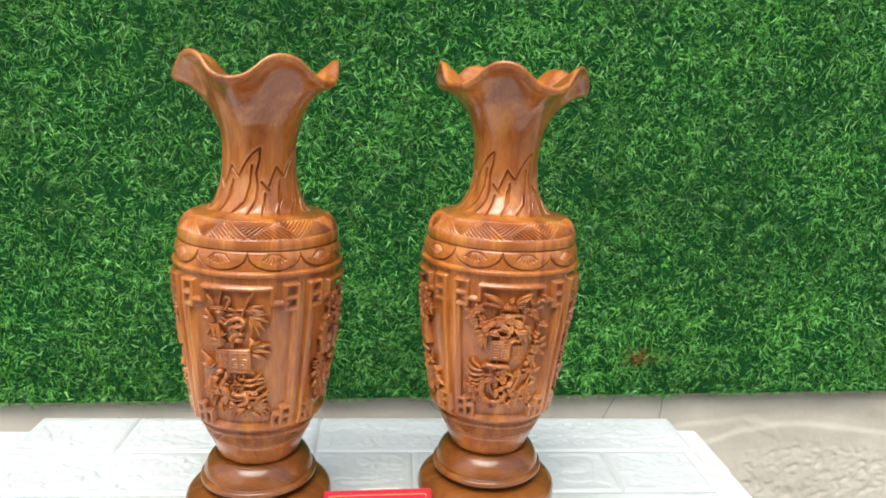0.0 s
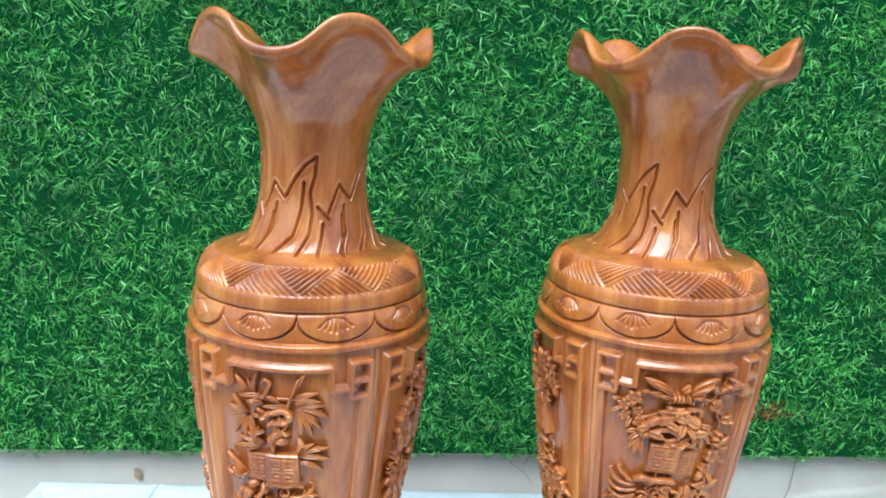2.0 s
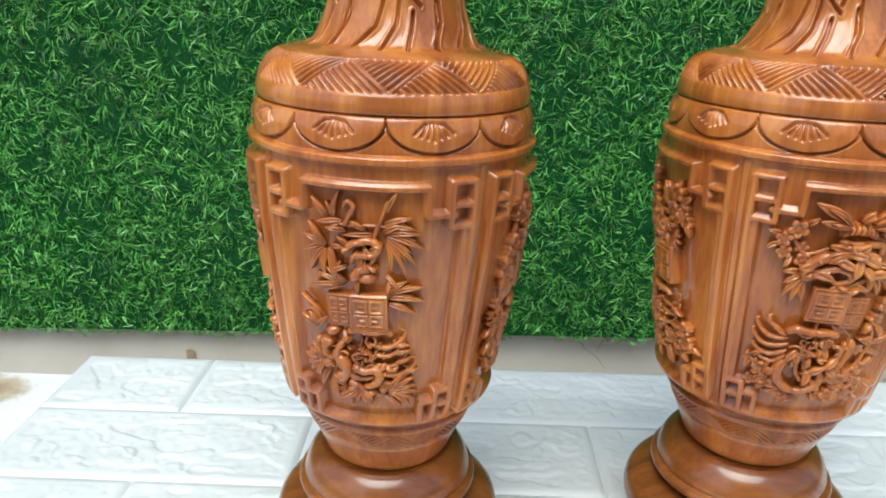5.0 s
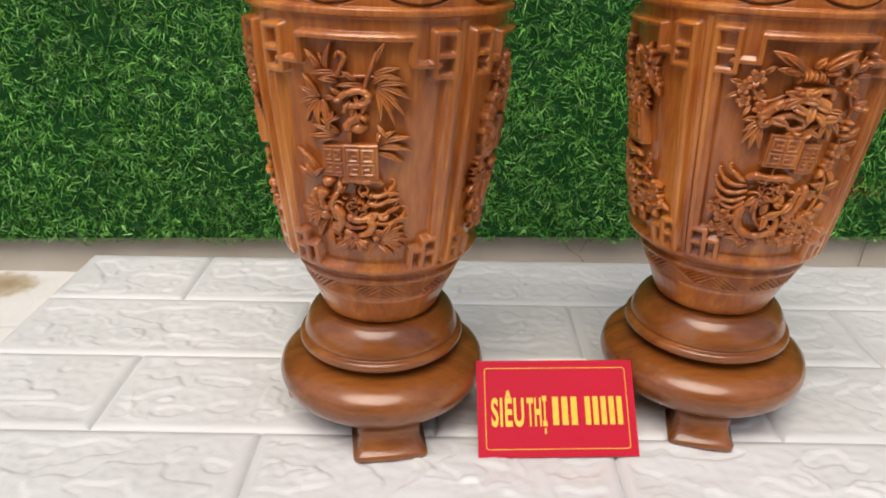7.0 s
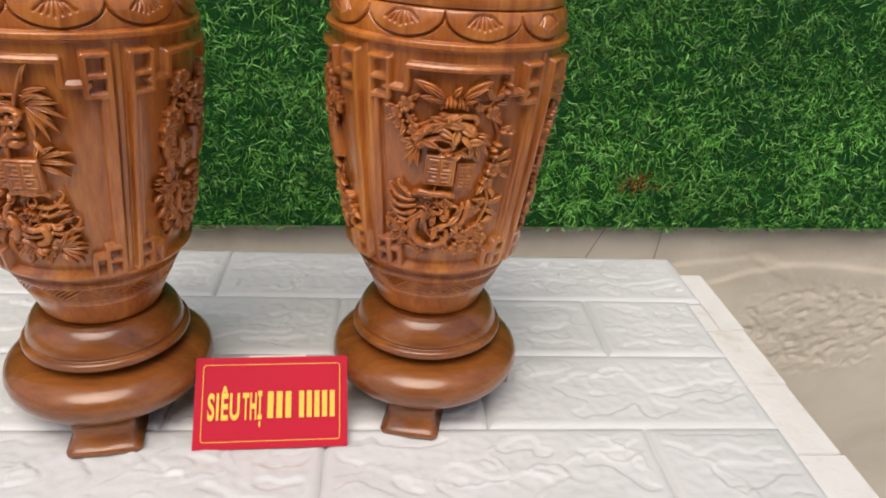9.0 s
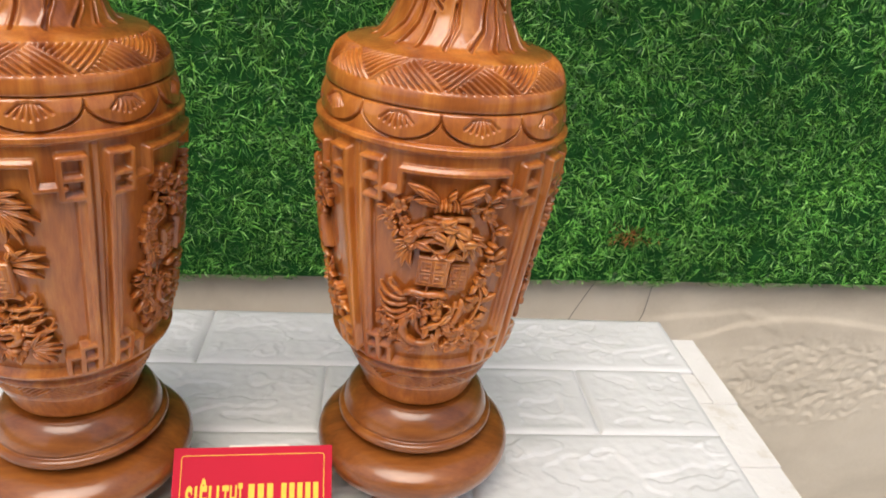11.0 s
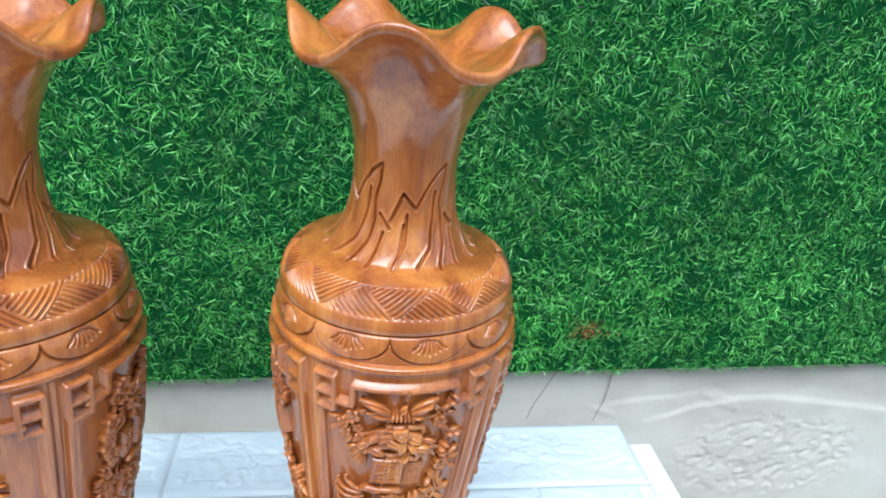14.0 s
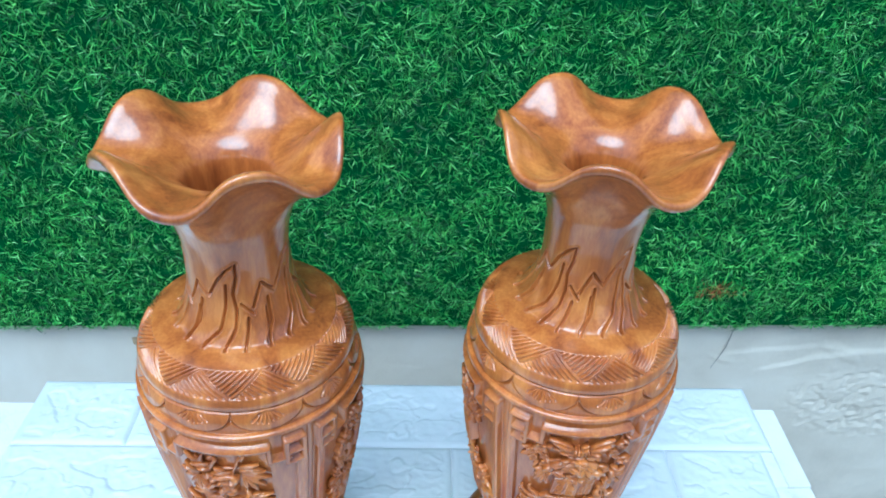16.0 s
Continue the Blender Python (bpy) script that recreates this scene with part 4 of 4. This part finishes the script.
    for (s, z), r in (((-0.0244, 0.2145), .0044), ((-0.0288, 0.2097), .0036), ((-0.0277, 0.2037), .0034), ((-0.0217, 0.2066), .0030), ((-0.0200, 0.2011), .0036), ((0.0178, 0.2118), .0040), ((0.0104, 0.2149), .0026), ((0.0220, 0.1810), .0046), ((0.0192, 0.1731), .0036), ((0.0146, 0.1565), .0036), ((0.0173, 0.1617), .0026)):
        rf.blossom(s, z, r, rng.uniform(0, 72), rng.uniform(.0010, .0022))
    for (s, z), a, l, w in (((0.0169, 0.2180), 110, .0095, .0042), ((0.0179, 0.2183), 60, .0060, .0036), ((0.0223, 0.2011), 15, .0100, .0038), ((0.0222, 0.2024), 35, .0075, .0032), ((0.0235, 0.1855), 60, .0095, .0040), ((0.0249, 0.1829), 35, .0070, .0034),
                            ((0.0255, 0.1783), -20, .0060, .0032), ((0.0205, 0.1700), -60, .0070, .0034), ((0.0174, 0.1711), 215, .0060, .0032), ((0.0212, 0.1586), 50, .0090, .0040), ((0.0199, 0.1555), -15, .0075, .0034), ((0.0173, 0.1617), 150, .0060, .0030),
                            ((0.0183, 0.2097), -30, .0055, .0030), ((0.0193, 0.2163), 20, .0065, .0030), ((-0.0298, 0.2076), 200, .0065, .0034), ((-0.0301, 0.2114), 150, .0055, .0030), ((-0.0220, 0.2163), 60, .0060, .0034), ((-0.0243, 0.2019), 235, .0055, .0030), ((-0.0187, 0.2028), 300, .0055, .0030)):
        rf.leaf(s, z, a, l, w, 0.0018)
    for s, z in ((0.0245, 0.2261), (0.0241, 0.2019), (0.0233, 0.2226), (0.0280, 0.2011), (0.0205, 0.1924), (0.0224, 0.1950), (0.0214, 0.1890)):
        rf.dome("bud", s, z, .0026, .0016, .0042, rng.uniform(-20, 20), 0.0010)
    # coiling scroll under the tablets
    rf.tube("scroll_body", [(-0.0182, 0.1648), (-0.0146, 0.1675), (-0.0086, 0.1667), (-0.0018, 0.1669), (0.0028, 0.1648)], 0.0022, 0.0020, 0.0036, 0.001)
    for k, ((a, b), (c, d), (e, f)) in enumerate((((-0.0165, 0.1617), (-0.0247, 0.1617), (-0.0305, 0.1690)), ((-0.0155, 0.1586), (-0.0252, 0.1565), (-0.0312, 0.1634)), ((-0.0156, 0.1551), (-0.0233, 0.1513), (-0.0296, 0.1555)), ((-0.0159, 0.1524), (-0.0208, 0.1476), (-0.0262, 0.1497)), ((-0.0174, 0.1634), (-0.0228, 0.1669), (-0.0261, 0.1717)))):
        rf.tube("streaming_strand", [(a, b), ((a + c) / 2, (b + d) / 2 - .0008), (c, d), ((c + e) / 2 - .0006, (d + f) / 2 - .0006), (e, f), (e + .0012, f + .0012)], 0.0016, 0.0007, 0.0028, 0.0010)
    rf.tube("scroll_body", [(-0.0143, 0.1503), (-0.0174, 0.1451), (-0.0165, 0.1378), (-0.0112, 0.1327), (-0.0046, 0.1331), (0.0001, 0.1372), (0.0002, 0.1430), (-0.0032, 0.1420)], 0.0030, 0.0013, 0.0026, 0.0014)
    rf.tube("scroll_body", [(-0.0112, 0.1493), (-0.0100, 0.1430), (-0.0068, 0.1385), (-0.0030, 0.1385)], 0.0014, 0.0010, 0.0030, 0.001)
    rf.tube("scroll_body", [(0.0104, 0.1628), (0.0099, 0.1555), (0.0076, 0.1482), (0.0043, 0.1420), (0.0016, 0.1368)], 0.0020, 0.0012, 0.0024, 0.001)
    rf.tube("scroll_body", [(0.0075, 0.1617), (0.0058, 0.1534), (0.0024, 0.1472), (-0.0012, 0.1451)], 0.0014, 0.0009, 0.0026, 0.001)
    for k in range(20):
        s, z = rng.gauss(-0.0048, 0.0052), rng.gauss(.1590, .0034)
        a, r, turn = rng.uniform(0, 6.28), rng.uniform(.7, 1.2), rng.choice((-1, 1))
        rf.tube("curl", [(s, z)] + [(s + r * .0032 * q * math.cos(a + turn * .55 * q * q), z + r * .0032 * q * math.sin(a + turn * .55 * q * q)) for q in (0.6, 1.0, 1.4, 1.7)], 0.0011, 0.0005, rng.uniform(.0026, .0046), 0.0010)
    for k in range(12):
        rf.dome("scroll_knob", rng.gauss(-0.004, 0.0045), rng.gauss(.1600, .0030), rng.uniform(.0010, .0022), rng.uniform(.0008, .0014), rng.uniform(.0030, .0050), rng.uniform(0, 180), 0.0006, 0.12, 3)
    for k in range(22):
        s, z = rng.gauss(-0.0045, 0.0058), rng.gauss(.1500, .0068)
        rf.leaf(s, z, rng.uniform(0, 360), rng.uniform(.0055, .0095), rng.uniform(.0032, .0050), rng.uniform(.0014, .0032))
    # blossom along the foot
    for (s, z), r in (((-0.0290, 0.1468), .0036), ((-0.0242, 0.1420), .0044), ((-0.0268, 0.1347), .0036), ((-0.0208, 0.1347), .0040), ((-0.0137, 0.1295), .0040), ((-0.0079, 0.1281), .0036), ((0.0090, 0.1385), .0050), ((0.0155, 0.1420), .0048), ((0.0206, 0.1451), .0036), ((0.0065, 0.1302), .0046), ((0.0132, 0.1314), .0048), ((0.0192, 0.1364), .0038), ((0.0013, 0.1295), .0030)):
        rf.blossom(s, z, r, rng.uniform(0, 72), rng.uniform(.0010, .0024))
        for q in range(2):
            rf.leaf(s, z, rng.uniform(0, 360), rng.uniform(.0055, .0085), rng.uniform(.0030, .0042), 0.0014)


def build_vase(x, y, panel_az, flame_az, wave_az, petal_az, lean, size, neck, main, label):
    vase = tagged(new("carved_wooden_vase"), label, "vase", "pair of carved vases")
    vase.matrix_world = pose(x, y, REST + 0.0005, 0, lean, 0) @ Matrix.Diagonal((size, size, 1, 1))
    v, f = vase_surface(panel_az, flame_az, wave_az, petal_az, neck)
    part("vase_body", mesh_of("vase_body", v, f, WOOD), vase)
    for k in range(-1, 2):
        rf = Relief(panel_az + 90 * k, vase)
        if k == 0 and main == "bamboo":
            bamboo_panel(rf)
        elif k == 0:
            rf.spread = 1.12
            plum_panel(rf)
        else:
            rf.mirror, rf.spread = -1, 1.12
            blossom_panel(rf, 5 + k * 3, True, thin=True)
    return vase


def build_stand(x, y, foot_az, wide, label):
    stand = tagged(new("vase_stand"), label, "vase stand", "pair of vase stands")
    stand.matrix_world = pose(x, y, 0, 0, 0, 0)

    def lathe(name, points, label=""):
        p = resampled(points, lambda z, past: np.full(len(z), 0.0008))
        th = np.linspace(0, 2 * np.pi, 97)[:-1][None, :]
        r, z = p[:, :1], p[:, 1:]
        verts = np.stack([r * np.sin(th), -r * np.cos(th), z + 0 * th], -1).reshape(-1, 3)
        return part(name, mesh_of(name, verts, grid_faces(len(p), 96), STAND_WOOD), stand, label)

    lathe("collar", [(0.0, .0480), (.0400, .0480), (.0406, .0512), (.0440, .0536), (.0490, .0553), (.0520, .0566), (.0530, .0580), (.0529, .0602), (.0518, .0616), (.0506, .0621), (.0493, .0624), (.0492, .0632), (.0497, .0640),
                     (.0490, .0672), (.0472, .0720), (.0440, .0768), (.0405, .0798), (.0382, .0808), (.0360, .0803), (.0, .0800)], "turned round collar with a beaded edge")
    lathe("disc", [(0.0, .0150), (.0350, .0150), (.0450, .0162), (.0560, .0198), (.0635, .0248), (.0664, .0298), (.0674, .0348), (.0664, .0400), (.0622, .0450), (.0550, .0484), (.0440, .0500), (.0, .0500)],
          "swelling turned disc")
    for k in range(3):
        a = radians(foot_az + 120 * k)
        out, side = Vector((math.sin(a), -math.cos(a), 0)), Vector((math.cos(a), math.sin(a), 0))
        rows = [(0.0, .0203, .0300, .0580), (.0030, .0205, .0300, .0586), (.0042, .0188, .0305, .0568), (.0080, .0172, .0310, .0540), (.0125, .0165, .0310, .0520), (.0165, .0172, .0310, .0512), (.0205, .0176, .0310, .0505)]
        verts, faces, n = [], [], 0
        for z, half, r0, r1 in rows:
            b, half, r1 = 0.0035, half * wide, r1 + 0.0055
            ring = [(-half, r0), (half, r0), (half, r1 - b), (half - 0.3 * b, r1 - 0.3 * b), (half - b, r1 + 0.0003), (0, r1 + 0.0012), (-half + b, r1 + 0.0003), (-half + 0.3 * b, r1 - 0.3 * b), (-half, r1 - b)]
            n = len(ring)
            verts += [tuple(out * r + side * s + Vector((0, 0, z))) for s, r in ring]
        faces = grid_faces(len(rows), n)
        faces.append(list(range(n))[::-1])
        faces.append([n * (len(rows) - 1) + i for i in range(n)])
        part("foot", mesh_of("foot", verts, faces, STAND_WOOD), stand, "short flared bracket foot")
    return stand


LEFT_AXIS, RIGHT_AXIS = (-0.1122, 0.6725), (0.1066, 0.6885)
build_stand(*LEFT_AXIS, 9, 1.12, "dark polished wooden vase stand with bracket feet on white panel")
build_stand(*RIGHT_AXIS, -12, 0.98, "dark polished wooden vase stand with bracket feet on white panel")
build_vase(*LEFT_AXIS, -5, 11, 26, 2.2, 1.3, 0.985, 1.0, "bamboo", "polished rosewood vase carved with bamboo, wavy rim, on a stand")
build_vase(*RIGHT_AXIS, 2, -30, -14, -6.7, 1.0, 0.98, 0.94, "blossom", "polished rosewood vase carved with blossom branches, wavy rim, on a stand")


# ---- red card ----
def build_card():
    a, b = Vector((-0.0482, 0.6115, 0.0012)), Vector((0.0525, 0.6160, 0.0012))
    c = Vector((-0.0490, 0.652, 0.0460))
    ex = (b - a).normalized()
    up = (c - a - ex * (c - a).dot(ex))
    height = up.length
    ey = up.normalized()
    ez = ex.cross(ey)
    card = tagged(new("red_name_card"), "red card with yellow lettering leaning against two vase stands", "card")
    m = Matrix((ex, ey, ez)).transposed().to_4x4()
    m.translation = a
    card.matrix_world = m
    W, H = (b - a).length, height

    bm = bmesh.new()
    box(bm, 0, W, 0, H, -0.0011, 0.0, 0.0003)
    sheet = part("sheet", bm_mesh("sheet", bm, RED), card)
    bm = bmesh.new()
    box(bm, W * 0.34, W * 0.72, H * 0.5, H + 0.0012, -0.0022, -0.0013)
    part("paper_tab", bm_mesh("paper_tab", bm, PALE_EDGE), card, "pale paper tab behind the card")
    # thin yellow frame with rounded corners
    pts, r, m0, m1 = [], 0.002, 0.0052, 0.0050
    for cx, cy, t0 in ((W - m0 - r, H - m1 - r, 0), (m0 + r, H - m1 - r, 90), (m0 + r, m1 + r, 180), (W - m0 - r, m1 + r, 270)):
        for k in range(5):
            t = radians(t0 + 22.5 * k)
            pts.append((cx, cy, math.cos(t), math.sin(t)))
    verts = []
    for cx, cy, c_, s_ in pts:
        verts += [(cx + (r - 0.0002) * c_, cy + (r - 0.0002) * s_, 0.00025), (cx + (r + 0.0002) * c_, cy + (r + 0.0002) * s_, 0.00025)]
    n = len(pts)
    part("printed_frame", mesh_of("printed_frame", verts, [(2 * i, 2 * i + 1, (2 * i + 3) % (2 * n), (2 * i + 2) % (2 * n)) for i in range(n)], YELLOW, False), sheet, "thin yellow printed frame line")

    def lettering(text, x, width):
        cu = bpy.data.curves.new("lettering", "FONT")
        cu.body, cu.size, cu.extrude, cu.offset = text, 1.0, 0.0, 0.028
        cu.space_character = 1.14
        tmp = bpy.data.objects.new("tmp", cu)
        me = bpy.data.meshes.new_from_object(tmp)
        bpy.data.objects.remove(tmp)
        co = np.array([v.co for v in me.vertices])
        x0, x1 = co[:, 0].min(), co[:, 0].max()
        cap = 0.73
        for v in me.vertices:
            v.co = (x + (v.co.x - x0) / (x1 - x0) * width, H * 0.325 + v.co.y / cap * 0.0175, 0.0003)
        me.materials.clear()
        me.materials.append(YELLOW)
        return part("lettering", me, sheet, "yellow printed capital letters")

    lettering("SIÊU", W * 0.088, W * 0.205)
    lettering("THỊ", W * 0.312, W * 0.125)
    # the shop's own name is kept as plain bars, one per letter
    for x0, x1, count in ((0.465, 0.640, 3), (0.672, 0.925, 5)):
        pitch = (x1 - x0) / count
        for k in range(count):
            bm = bmesh.new()
            box(bm, W * (x0 + pitch * (k + 0.16)), W * (x0 + pitch * (k + 0.80)), H * 0.325, H * 0.325 + 0.0175, 0.0001, 0.0003)
            part("printed_bar", bm_mesh("printed_bar", bm, YELLOW), sheet, "yellow printed bar")


build_card()
